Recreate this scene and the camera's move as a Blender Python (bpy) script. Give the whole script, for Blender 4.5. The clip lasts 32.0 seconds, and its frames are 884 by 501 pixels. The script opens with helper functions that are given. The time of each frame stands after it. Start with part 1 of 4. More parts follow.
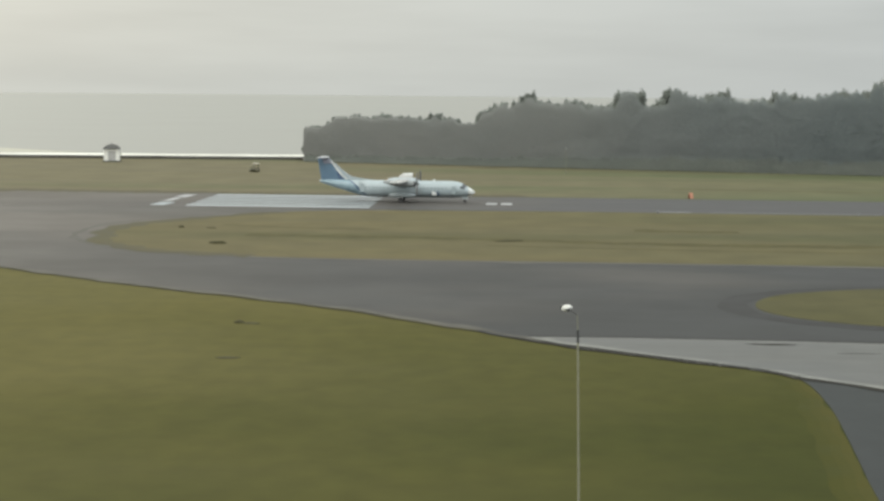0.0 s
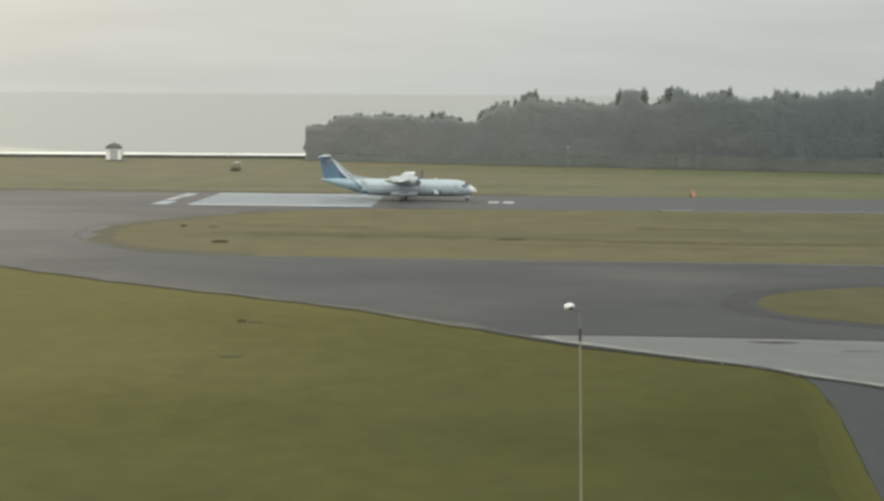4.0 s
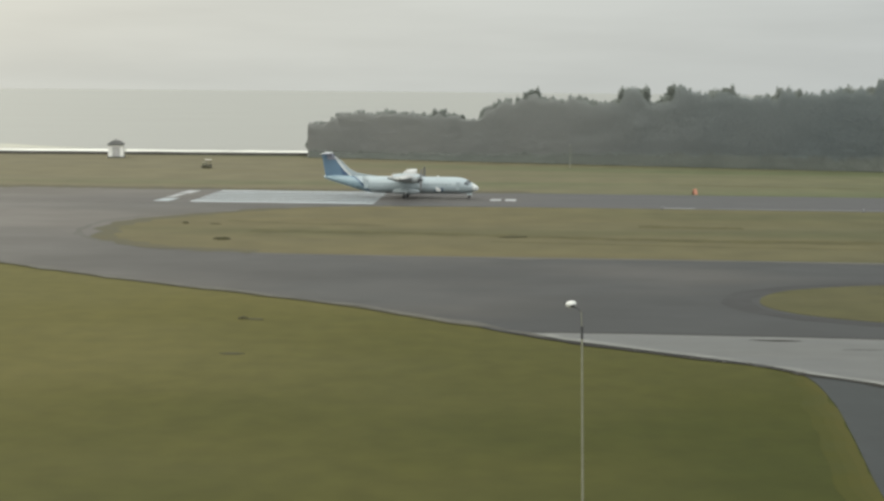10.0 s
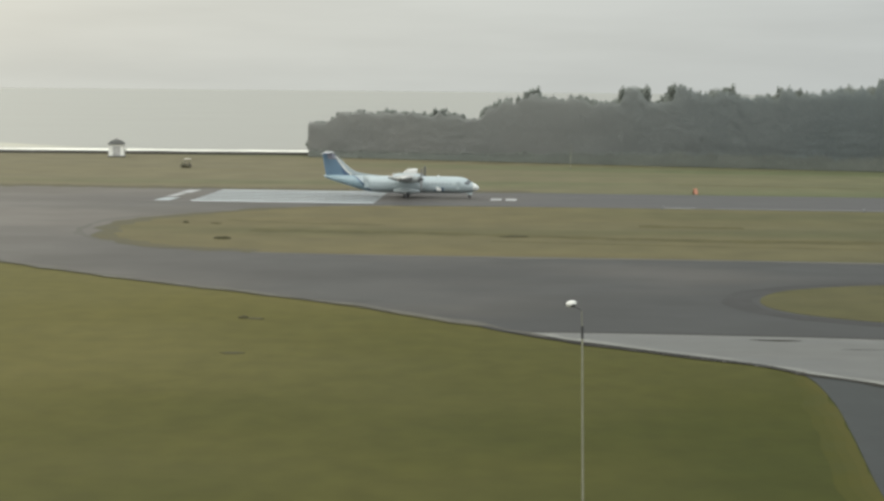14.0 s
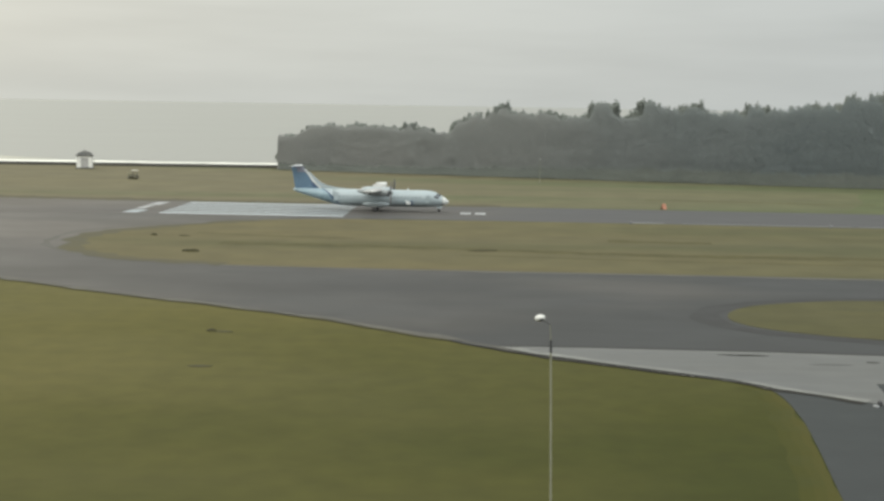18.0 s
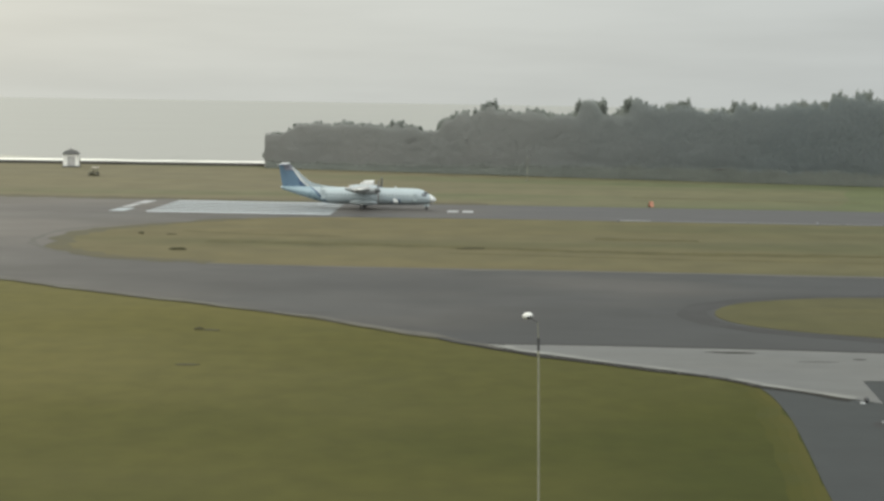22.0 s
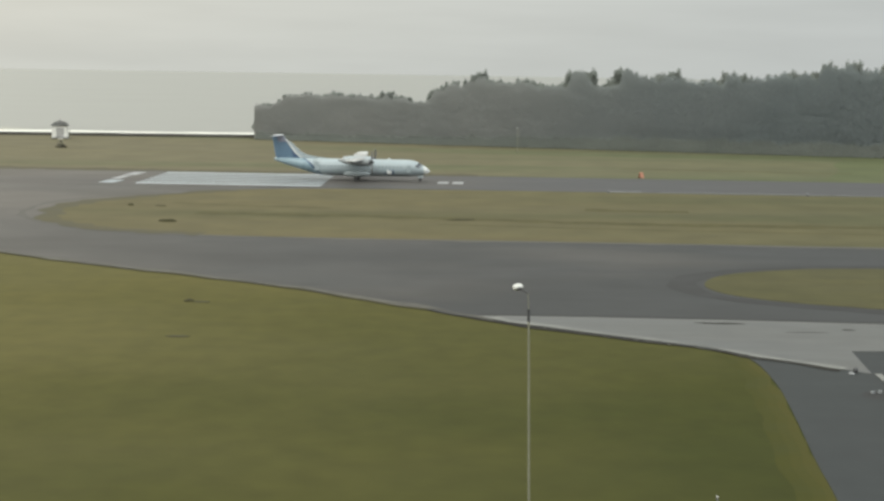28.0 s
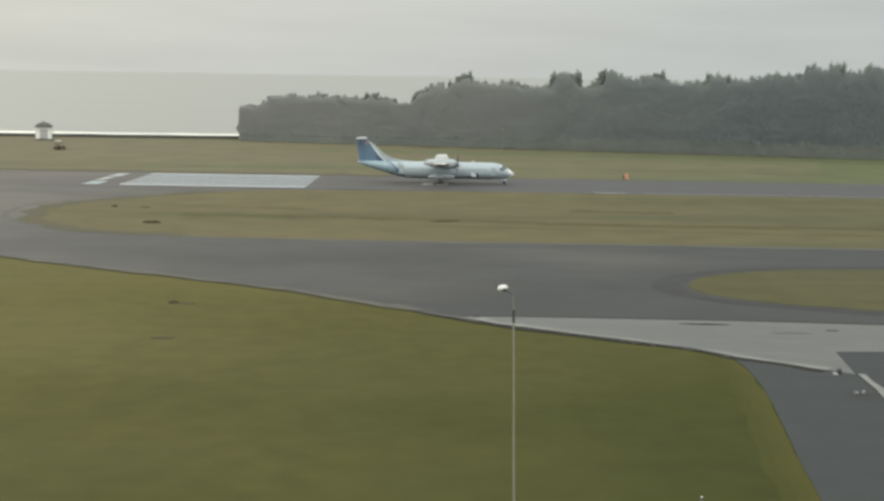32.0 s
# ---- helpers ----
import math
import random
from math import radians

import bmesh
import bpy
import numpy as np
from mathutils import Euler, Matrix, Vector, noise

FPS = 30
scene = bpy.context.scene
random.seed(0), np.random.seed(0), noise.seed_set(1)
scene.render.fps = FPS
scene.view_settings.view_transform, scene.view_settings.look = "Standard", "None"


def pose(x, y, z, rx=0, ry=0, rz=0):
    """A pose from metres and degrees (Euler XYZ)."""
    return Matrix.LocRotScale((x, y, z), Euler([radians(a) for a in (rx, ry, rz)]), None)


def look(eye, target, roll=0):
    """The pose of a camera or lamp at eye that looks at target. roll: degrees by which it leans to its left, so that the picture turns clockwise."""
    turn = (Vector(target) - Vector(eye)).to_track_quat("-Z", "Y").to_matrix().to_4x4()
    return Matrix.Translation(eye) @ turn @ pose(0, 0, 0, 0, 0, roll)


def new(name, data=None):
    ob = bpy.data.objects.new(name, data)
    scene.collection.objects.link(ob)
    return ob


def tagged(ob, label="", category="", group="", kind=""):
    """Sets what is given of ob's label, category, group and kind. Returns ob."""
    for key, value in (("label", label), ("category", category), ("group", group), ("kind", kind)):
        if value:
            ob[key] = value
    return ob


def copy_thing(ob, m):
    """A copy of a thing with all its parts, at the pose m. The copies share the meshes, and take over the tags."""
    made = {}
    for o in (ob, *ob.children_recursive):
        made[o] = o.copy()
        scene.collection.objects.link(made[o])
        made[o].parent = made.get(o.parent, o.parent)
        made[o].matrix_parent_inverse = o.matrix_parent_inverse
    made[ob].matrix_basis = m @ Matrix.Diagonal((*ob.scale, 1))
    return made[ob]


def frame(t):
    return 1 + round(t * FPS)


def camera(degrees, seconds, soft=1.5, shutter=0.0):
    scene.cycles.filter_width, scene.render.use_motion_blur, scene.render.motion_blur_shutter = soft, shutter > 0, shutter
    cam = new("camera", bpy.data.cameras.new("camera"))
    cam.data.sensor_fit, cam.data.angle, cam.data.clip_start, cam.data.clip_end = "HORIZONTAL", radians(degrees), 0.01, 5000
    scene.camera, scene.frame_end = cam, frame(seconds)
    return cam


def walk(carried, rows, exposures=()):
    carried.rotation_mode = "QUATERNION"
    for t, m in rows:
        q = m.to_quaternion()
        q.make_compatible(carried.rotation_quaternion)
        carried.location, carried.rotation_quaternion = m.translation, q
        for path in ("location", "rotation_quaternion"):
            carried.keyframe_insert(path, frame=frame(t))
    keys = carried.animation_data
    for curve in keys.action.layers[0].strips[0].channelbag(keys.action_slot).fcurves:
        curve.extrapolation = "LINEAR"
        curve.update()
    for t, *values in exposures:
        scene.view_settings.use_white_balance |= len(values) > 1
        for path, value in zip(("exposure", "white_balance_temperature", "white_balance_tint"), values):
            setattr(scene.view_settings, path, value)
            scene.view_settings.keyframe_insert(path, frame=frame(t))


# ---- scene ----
# ---- camera and its way: a fixed stand high over the field, turned by hand ----
EYE = (0.0, 0.0, 19.0)
cam = camera(34.18, 32.0, soft=2.8, shutter=0.5)
# seconds, turn to the right, tilt down, lean (degrees)
TURNS = [
    (0, 0.149, 6.358, 0.522), (0.5, 0.080, 6.382, 0.460), (1, 0.127, 6.375, 0.454), (1.5, 0.063, 6.396, 0.516), (2, 0.125, 6.372, 0.476), 
    (2.5, 0.127, 6.389, 0.415), (3, 0.080, 6.416, 0.456), (3.5, 0.044, 6.407, 0.413), (5.5, 0.155, 6.512, 0.461), (6, 0.080, 6.550, 0.532), 
    (6.5, 0.131, 6.560, 0.521), (7, 0.146, 6.539, 0.503), (7.5, 0.105, 6.564, 0.543), (8, 0.132, 6.557, 0.537), (8.5, 0.080, 6.567, 0.517), 
    (9, 0.114, 6.530, 0.541), (9.5, 0.068, 6.537, 0.473), (10, -0.014, 6.517, 0.523), (10.5, -0.022, 6.531, 0.522), (11, 0.014, 6.534, 0.538), 
    (11.5, -0.030, 6.531, 0.519), (12, -0.004, 6.531, 0.529), (12.5, -0.010, 6.531, 0.530), (13, -0.006, 6.534, 0.544), (13.5, -0.110, 6.549, 0.567), 
    (14, -0.028, 6.535, 0.569), (14.5, -0.056, 6.548, 0.590), (16.5, 0.477, 6.469, 0.813), (17, 0.982, 6.492, 0.888), (17.5, 0.806, 6.334, 0.827), 
    (18, 1.201, 5.972, 0.980), (18.5, 1.195, 6.009, 1.037), (19, 1.043, 6.037, 1.013), (19.5, 1.242, 5.906, 1.005), (20, 1.700, 5.854, 0.876), 
    (20.5, 1.654, 5.853, 0.925), (21, 1.583, 5.979, 1.014), (21.5, 1.587, 5.975, 1.017), (22, 1.702, 6.044, 0.938), (22.5, 1.461, 6.040, 1.019), 
    (23, 1.850, 6.096, 1.065), (23.5, 1.742, 6.173, 1.096), (24, 1.857, 6.308, 1.192), (24.5, 1.764, 6.277, 1.131), (25, 1.794, 6.507, 1.115), 
    (25.5, 2.045, 6.603, 1.179), (27.5, 2.103, 7.074, 0.969), (28, 2.112, 7.179, 0.899), (28.5, 2.355, 7.164, 0.933), (29, 2.271, 7.148, 0.933), 
    (29.5, 2.284, 7.167, 0.964), (30, 2.369, 7.143, 0.923), (30.5, 2.455, 7.172, 0.933), (31, 2.563, 7.175, 0.923), (31.5, 2.663, 7.177, 0.906), 
    (32, 2.718, 7.121, 0.919),
]
walk(cam, [(t, pose(*EYE, 90 - down, 0, -right) @ pose(0, 0, 0, 0, 0, lean)) for t, right, down, lean in TURNS])

# ---- sky, sun ----
SUN_ELEVATION, SUN_AZIMUTH = 26.0, -38.0


def build_world():
    world = bpy.data.worlds.new("hazy_sky")
    scene.world = world
    world.use_nodes = True
    tree = world.node_tree
    nodes, links = tree.nodes, tree.links
    nodes.clear()
    out = nodes.new("ShaderNodeOutputWorld")
    add = nodes.new("ShaderNodeAddShader")
    clear = nodes.new("ShaderNodeTexSky")
    clear.sky_type, clear.sun_disc = "NISHITA", False
    clear.sun_elevation, clear.sun_rotation = radians(SUN_ELEVATION), radians(SUN_AZIMUTH)
    clear.dust_density, clear.air_density = 4.0, 1.0
    back = nodes.new("ShaderNodeBackground")
    back.inputs["Strength"].default_value = 0.006
    links.new(clear.outputs[0], back.inputs["Color"])
    # cloud layer: brighter towards the zenith, warmer and brighter towards the sun
    co = nodes.new("ShaderNodeTexCoord")
    sep = nodes.new("ShaderNodeSeparateXYZ")
    links.new(co.outputs["Generated"], sep.inputs[0])
    rise = nodes.new("ShaderNodeMapRange")
    rise.inputs["From Min"].default_value, rise.inputs["From Max"].default_value = 0.0, 1.0
    rise.inputs["To Min"].default_value, rise.inputs["To Max"].default_value = 1.0, 3.0
    rise.interpolation_type = "SMOOTHSTEP"
    links.new(sep.outputs["Z"], rise.inputs["Value"])
    side = nodes.new("ShaderNodeMapRange")
    side.inputs["From Min"].default_value, side.inputs["From Max"].default_value = -0.45, 0.35
    links.new(sep.outputs["X"], side.inputs["Value"])
    tint = nodes.new("ShaderNodeMix")
    tint.data_type = "RGBA"
    tint.inputs["A"].default_value = (0.640, 0.652, 0.592, 1)
    tint.inputs["B"].default_value = (0.490, 0.518, 0.508, 1)
    links.new(side.outputs[0], tint.inputs["Factor"])
    stretch = nodes.new("ShaderNodeMapping")
    stretch.inputs["Scale"].default_value = (5, 5, 42)
    links.new(co.outputs["Generated"], stretch.inputs["Vector"])
    cloud = nodes.new("ShaderNodeTexNoise")
    cloud.inputs["Scale"].default_value, cloud.inputs["Detail"].default_value = 0.9, 5
    links.new(stretch.outputs[0], cloud.inputs["Vector"])
    streak = nodes.new("ShaderNodeMapRange")
    streak.inputs["From Min"].default_value, streak.inputs["From Max"].default_value = 0.3, 0.7
    streak.inputs["To Min"].default_value, streak.inputs["To Max"].default_value = 0.94, 1.06
    links.new(cloud.outputs["Fac"], streak.inputs["Value"])
    level = nodes.new("ShaderNodeMath")
    level.operation = "MULTIPLY"
    links.new(rise.outputs[0], level.inputs[0])
    links.new(streak.outputs[0], level.inputs[1])
    # added brightening of the unseen sky behind the stand, southwards, to light the wood's front
    south = nodes.new("ShaderNodeMapRange")
    south.interpolation_type = "SMOOTHSTEP"
    south.inputs["From Min"].default_value, south.inputs["From Max"].default_value = 0.6, -0.9
    south.inputs["To Min"].default_value, south.inputs["To Max"].default_value = 1.0, 2.3
    links.new(sep.outputs["Y"], south.inputs["Value"])
    whole = nodes.new("ShaderNodeMath")
    whole.operation = "MULTIPLY"
    links.new(level.outputs[0], whole.inputs[0])
    links.new(south.outputs[0], whole.inputs[1])
    haze = nodes.new("ShaderNodeBackground")
    links.new(tint.outputs["Result"], haze.inputs["Color"])
    links.new(whole.outputs[0], haze.inputs["Strength"])
    links.new(back.outputs[0], add.inputs[0])
    links.new(haze.outputs[0], add.inputs[1])
    links.new(add.outputs[0], out.inputs["Surface"])
    lamp = bpy.data.lights.new("sun", "SUN")
    lamp.energy, lamp.angle, lamp.color = 1.0, radians(14), (1.0, 0.93, 0.80)
    a, e = radians(SUN_AZIMUTH), radians(SUN_ELEVATION)
    far = Vector((math.sin(a) * math.cos(e), math.cos(a) * math.cos(e), math.sin(e))) * 200
    new("sun", lamp).matrix_world = look(far, (0, 0, 0))


build_world()


# ---- materials ----
def surface(name, dark, light, rough=0.8, size=1.0, fine=12.0, bump=0.2, depth=0.02, stretch=(1, 1, 1), turn=0.0,
            metal=0.0, sheen=0.0, third=None, third_size=0.1, spread=(0.35, 0.65), specular=0.5, each=0.0, wet=None, mottle=0.0, mottle_size=0.3, eastward=0.0, northward=0.0, third_range=(0.45, 0.7)):
    """Two tones mixed by noise of that size (per metre) and a fine grain, a third tone in large patches, and a fine relief."""
    m = bpy.data.materials.new(name)
    m.use_nodes = True
    nodes, links = m.node_tree.nodes, m.node_tree.links
    b = nodes["Principled BSDF"]
    co = nodes.new("ShaderNodeTexCoord")
    mp = nodes.new("ShaderNodeMapping")
    mp.inputs["Scale"].default_value, mp.inputs["Rotation"].default_value = stretch, (0, 0, radians(turn))
    links.new(co.outputs["Object"], mp.inputs["Vector"])

    def noisy(scale, detail, low, high, vector, clamp=True):
        n = nodes.new("ShaderNodeTexNoise")
        n.inputs["Scale"].default_value, n.inputs["Detail"].default_value = scale, detail
        links.new(vector, n.inputs["Vector"])
        r = nodes.new("ShaderNodeMapRange")
        r.inputs["From Min"].default_value, r.inputs["From Max"].default_value = low, high
        r.clamp = clamp
        links.new(n.outputs["Fac"], r.inputs["Value"])
        return r.outputs[0], n.outputs["Fac"]

    def mix(fac, a, c):
        x = nodes.new("ShaderNodeMix")
        x.data_type = "RGBA"
        for sock, value in (("A", a), ("B", c)):
            if isinstance(value, tuple):
                x.inputs[sock].default_value = (*value, 1)
            else:
                links.new(value, x.inputs[sock])
        links.new(fac, x.inputs["Factor"])
        return x.outputs["Result"]

    broad, _ = noisy(size, 6, *spread, mp.outputs[0])
    grain, raw = noisy(fine, 4, 0.25, 0.75, co.outputs["Object"])
    both = nodes.new("ShaderNodeMath")
    both.operation = "MULTIPLY_ADD"
    links.new(grain, both.inputs[0])
    both.inputs[1].default_value, both.use_clamp = 0.35, True
    soft = nodes.new("ShaderNodeMath")
    soft.operation = "MULTIPLY"
    soft.inputs[1].default_value = 0.7
    links.new(broad, soft.inputs[0])
    links.new(soft.outputs[0], both.inputs[2])
    colour = mix(both.outputs[0], dark, light)
    if third:
        patch, _ = noisy(third_size, 4, *third_range, mp.outputs[0], not northward)
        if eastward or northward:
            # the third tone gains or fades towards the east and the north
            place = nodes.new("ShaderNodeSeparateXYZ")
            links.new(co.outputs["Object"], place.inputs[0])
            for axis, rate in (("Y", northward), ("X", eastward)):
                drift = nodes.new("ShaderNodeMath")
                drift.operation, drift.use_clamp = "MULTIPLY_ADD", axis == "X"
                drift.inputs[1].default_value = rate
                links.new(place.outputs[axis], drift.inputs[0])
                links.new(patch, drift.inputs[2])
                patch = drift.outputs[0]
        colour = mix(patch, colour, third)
    if mottle:
        spot, _ = noisy(mottle_size, 5, 0.3, 0.7, co.outputs["Object"])
        tone = nodes.new("ShaderNodeHueSaturation")
        value = nodes.new("ShaderNodeMapRange")
        value.inputs["To Min"].default_value, value.inputs["To Max"].default_value = 1 - mottle, 1 + mottle
        links.new(spot, value.inputs["Value"])
        links.new(value.outputs[0], tone.inputs["Value"])
        links.new(colour, tone.inputs["Color"])
        colour = tone.outputs[0]
    if each:
        info = nodes.new("ShaderNodeObjectInfo")
        hue = nodes.new("ShaderNodeHueSaturation")
        r = nodes.new("ShaderNodeMapRange")
        r.inputs["To Min"].default_value, r.inputs["To Max"].default_value = 1 - each, 1 + each
        links.new(info.outputs["Random"], r.inputs["Value"])
        links.new(r.outputs[0], hue.inputs["Value"])
        links.new(colour, hue.inputs["Color"])
        colour = hue.outputs[0]
    links.new(colour, b.inputs["Base Color"])
    b.inputs["Metallic"].default_value = metal
    b.inputs["Sheen Weight"].default_value = sheen
    b.inputs["Specular IOR Level"].default_value = specular
    r = nodes.new("ShaderNodeMapRange")
    low, high = wet or (rough - 0.08, rough + 0.08)
    r.inputs["To Min"].default_value, r.inputs["To Max"].default_value = low, min(high, 1)
    links.new(broad, r.inputs["Value"])
    links.new(r.outputs[0], b.inputs["Roughness"])
    if bump:
        bp = nodes.new("ShaderNodeBump")
        bp.inputs["Strength"].default_value, bp.inputs["Distance"].default_value = bump, depth
        links.new(raw, bp.inputs["Height"])
        links.new(bp.outputs[0], b.inputs["Normal"])
    return m


RUNWAY_TURN = -3.2
# GRASS dries towards the west; its northward paling is distance haze painted in
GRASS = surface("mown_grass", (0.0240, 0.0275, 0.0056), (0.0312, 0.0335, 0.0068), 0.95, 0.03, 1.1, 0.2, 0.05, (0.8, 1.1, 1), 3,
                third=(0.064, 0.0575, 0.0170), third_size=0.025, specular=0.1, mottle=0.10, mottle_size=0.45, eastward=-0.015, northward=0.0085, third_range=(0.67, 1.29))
GRASS_YELLOW = surface("yellowed_grass", (0.0375, 0.0365, 0.0080), (0.046, 0.0425, 0.0105), 0.95, 0.4, 2.2, 0.2, 0.05, specular=0.1)
GRASS_STRAW = surface("straw_tinged_grass", (0.0335, 0.0345, 0.0074), (0.0415, 0.0400, 0.0095), 0.95, 0.4, 2.2, 0.2, 0.05, specular=0.1)
GRASS_PALE = surface("faintly_dry_grass", (0.0300, 0.0320, 0.0068), (0.0375, 0.0378, 0.0085), 0.95, 0.4, 2.2, 0.2, 0.05, specular=0.1)
# GRASS_DRY and GRASS_FAR carry some blue-grey distance haze in their colour
GRASS_DRY = surface("dry_grass", (0.063, 0.0550, 0.0255), (0.081, 0.0690, 0.0340), 0.95, 0.05, 1.2, 0.2, 0.05, (0.35, 2.0, 1), 3,
                    third=(0.053, 0.052, 0.0245), third_size=0.025, specular=0.15, mottle=0.12, mottle_size=0.16, eastward=0.008)
GRASS_ISLE = surface("brownish_isle_grass", (0.044, 0.041, 0.0175), (0.060, 0.055, 0.0240), 0.95, 0.08, 1.2, 0.2, 0.05, (0.5, 1.6, 1), 3,
                     third=(0.038, 0.037, 0.0150), third_size=0.05, specular=0.15, mottle=0.12, mottle_size=0.3)
GRASS_FAR = surface("pale_field_grass", (0.074, 0.0655, 0.0370), (0.093, 0.0820, 0.0480), 0.95, 0.04, 1.0, 0.2, 0.05, (0.3, 2.4, 1), 3,
                    third=(0.060, 0.066, 0.0330), third_size=0.02, specular=0.15, mottle=0.12, mottle_size=0.12, eastward=0.006)
GRASS_FRESH = surface("fresh_field_grass", (0.052, 0.0605, 0.0270), (0.066, 0.0730, 0.0350), 0.95, 0.04, 1.0, 0.2, 0.05, (0.3, 2.4, 1), 3, specular=0.15, mottle=0.12, mottle_size=0.12)
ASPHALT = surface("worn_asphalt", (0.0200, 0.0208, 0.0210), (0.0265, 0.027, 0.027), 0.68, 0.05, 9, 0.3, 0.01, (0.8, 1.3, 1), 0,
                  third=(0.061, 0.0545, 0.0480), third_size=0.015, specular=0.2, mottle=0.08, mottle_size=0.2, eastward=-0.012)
RUNWAY_MAT = surface("runway_asphalt", (0.037, 0.0365, 0.0375), (0.049, 0.048, 0.049), 0.75, 0.05, 9, 0.3, 0.01, (0.8, 1.3, 1), 0,
                     third=(0.061, 0.0545, 0.0480), third_size=0.015, specular=0.22, eastward=-0.012)
SHOULDER = surface("dark_shoulder_asphalt", (0.0115, 0.0115, 0.0118), (0.0165, 0.0165, 0.0165), 0.8, 0.2, 9, 0.3, 0.01, specular=0.3)
CRUMBS = surface("pale_crumbled_asphalt", (0.048, 0.046, 0.041), (0.080, 0.076, 0.066), 0.9, 0.5, 4, 0.3, 0.01, specular=0.2, mottle=0.15, mottle_size=0.6)
DUST = surface("dusty_asphalt", (0.042, 0.040, 0.036), (0.056, 0.053, 0.045), 0.85, 0.12, 6, 0.3, 0.01, specular=0.3)
CONCRETE = surface("damp_concrete", (0.041, 0.041, 0.0380), (0.060, 0.060, 0.0550), 0.45, 0.07, 6, 0.15, 0.008, (0.5, 1.6, 1), 0,
                   third=(0.047, 0.0475, 0.0445), third_size=0.05, wet=(0.4, 0.6), mottle=0.1, mottle_size=0.35)
PAINT = surface("road_paint_white", (0.20, 0.225, 0.24), (0.31, 0.34, 0.36), 0.6, 0.25, 7, 0.15, 0.004, (0.3, 2, 1), 3)
PAINT_MID = surface("road_paint_dusty", (0.135, 0.158, 0.170), (0.210, 0.236, 0.252), 0.6, 0.25, 7, 0.15, 0.004, (0.3, 2, 1), 3)
NEW_ASPHALT = surface("dark_blue_grey_asphalt", (0.021, 0.0235, 0.024), (0.029, 0.032, 0.0325), 0.85, 0.12, 9, 0.3, 0.01, specular=0.2, mottle=0.06, mottle_size=0.5,
                      third=(0.026, 0.027, 0.028), third_size=0.03)
LIP = surface("chipped_concrete_lip", (0.095, 0.096, 0.090), (0.150, 0.150, 0.140), 0.7, 0.8, 5, 0.3, 0.01, specular=0.3)
VERGE = surface("sparse_verge", (0.046, 0.043, 0.028), (0.066, 0.059, 0.034), 0.95, 0.3, 3, 0.4, 0.05, specular=0.15)
RUT = surface("worn_rut_grass", (0.043, 0.039, 0.0170), (0.062, 0.056, 0.0255), 0.95, 0.25, 1.5, 0.2, 0.05, (0.4, 1.5, 1), 3, specular=0.1, mottle=0.15, mottle_size=0.5)
CLOD = surface("turned_earth", (0.026, 0.024, 0.011), (0.040, 0.036, 0.017), 0.95, 0.8, 7, 0.6, 0.06, specular=0.2)
PAINT_GONE = surface("nearly_worn_off_paint", (0.062, 0.064, 0.068), (0.105, 0.108, 0.114), 0.7, 0.3, 4, 0.15, 0.004)
PAINT_WORN = surface("worn_paint", (0.11, 0.115, 0.12), (0.25, 0.255, 0.26), 0.6, 0.3, 4, 0.15, 0.004)
SOIL = surface("dark_soil", (0.0065, 0.006, 0.005), (0.017, 0.0155, 0.012), 0.95, 0.8, 7, 0.6, 0.06, specular=0.2)
ROCK = surface("dark_stone", (0.022, 0.021, 0.017), (0.045, 0.041, 0.033), 0.9, 0.5, 4, 0.6, 0.06)


def leafy(m, amount):
    """Lets light through the leaves."""
    nodes, links = m.node_tree.nodes, m.node_tree.links
    b, out = nodes["Principled BSDF"], nodes["Material Output"]
    glow = nodes.new("ShaderNodeBsdfTranslucent")
    links.new(b.inputs["Base Color"].links[0].from_socket, glow.inputs["Color"])
    mixed = nodes.new("ShaderNodeMixShader")
    mixed.inputs[0].default_value = amount
    links.new(b.outputs[0], mixed.inputs[1])
    links.new(glow.outputs[0], mixed.inputs[2])
    links.new(mixed.outputs[0], out.inputs["Surface"])
    return m


# leaf colours lightened to imitate distance haze, LEAVES_FRONT most in the west
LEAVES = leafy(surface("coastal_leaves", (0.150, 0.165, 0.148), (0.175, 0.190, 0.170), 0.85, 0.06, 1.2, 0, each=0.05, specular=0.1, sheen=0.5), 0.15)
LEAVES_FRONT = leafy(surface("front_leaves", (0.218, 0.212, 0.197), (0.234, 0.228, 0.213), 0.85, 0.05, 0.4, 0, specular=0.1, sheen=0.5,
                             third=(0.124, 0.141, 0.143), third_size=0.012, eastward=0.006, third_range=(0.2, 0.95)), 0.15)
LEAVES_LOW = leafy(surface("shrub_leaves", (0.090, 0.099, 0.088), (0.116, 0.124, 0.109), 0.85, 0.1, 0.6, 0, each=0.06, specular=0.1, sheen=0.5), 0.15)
BARK = surface("grey_bark", (0.060, 0.052, 0.042), (0.115, 0.100, 0.082), 0.9, 1.5, 9, 0.6, 0.03)
WHITE_WALL = surface("white_render", (0.48, 0.47, 0.44), (0.62, 0.61, 0.58), 0.8, 0.5, 8, 0.2, 0.01)
ROOF_DARK = surface("dark_roof_sheet", (0.030, 0.030, 0.028), (0.055, 0.054, 0.050), 0.7, 0.8, 6, 0.2, 0.01)
GREY_DOOR = surface("grey_door", (0.24, 0.235, 0.225), (0.32, 0.31, 0.30), 0.6, 1.0, 8, 0.1, 0.004)
GALV = surface("galvanised_steel", (0.135, 0.133, 0.096), (0.185, 0.182, 0.132), 0.6, 1.5, 14, 0.1, 0.003)
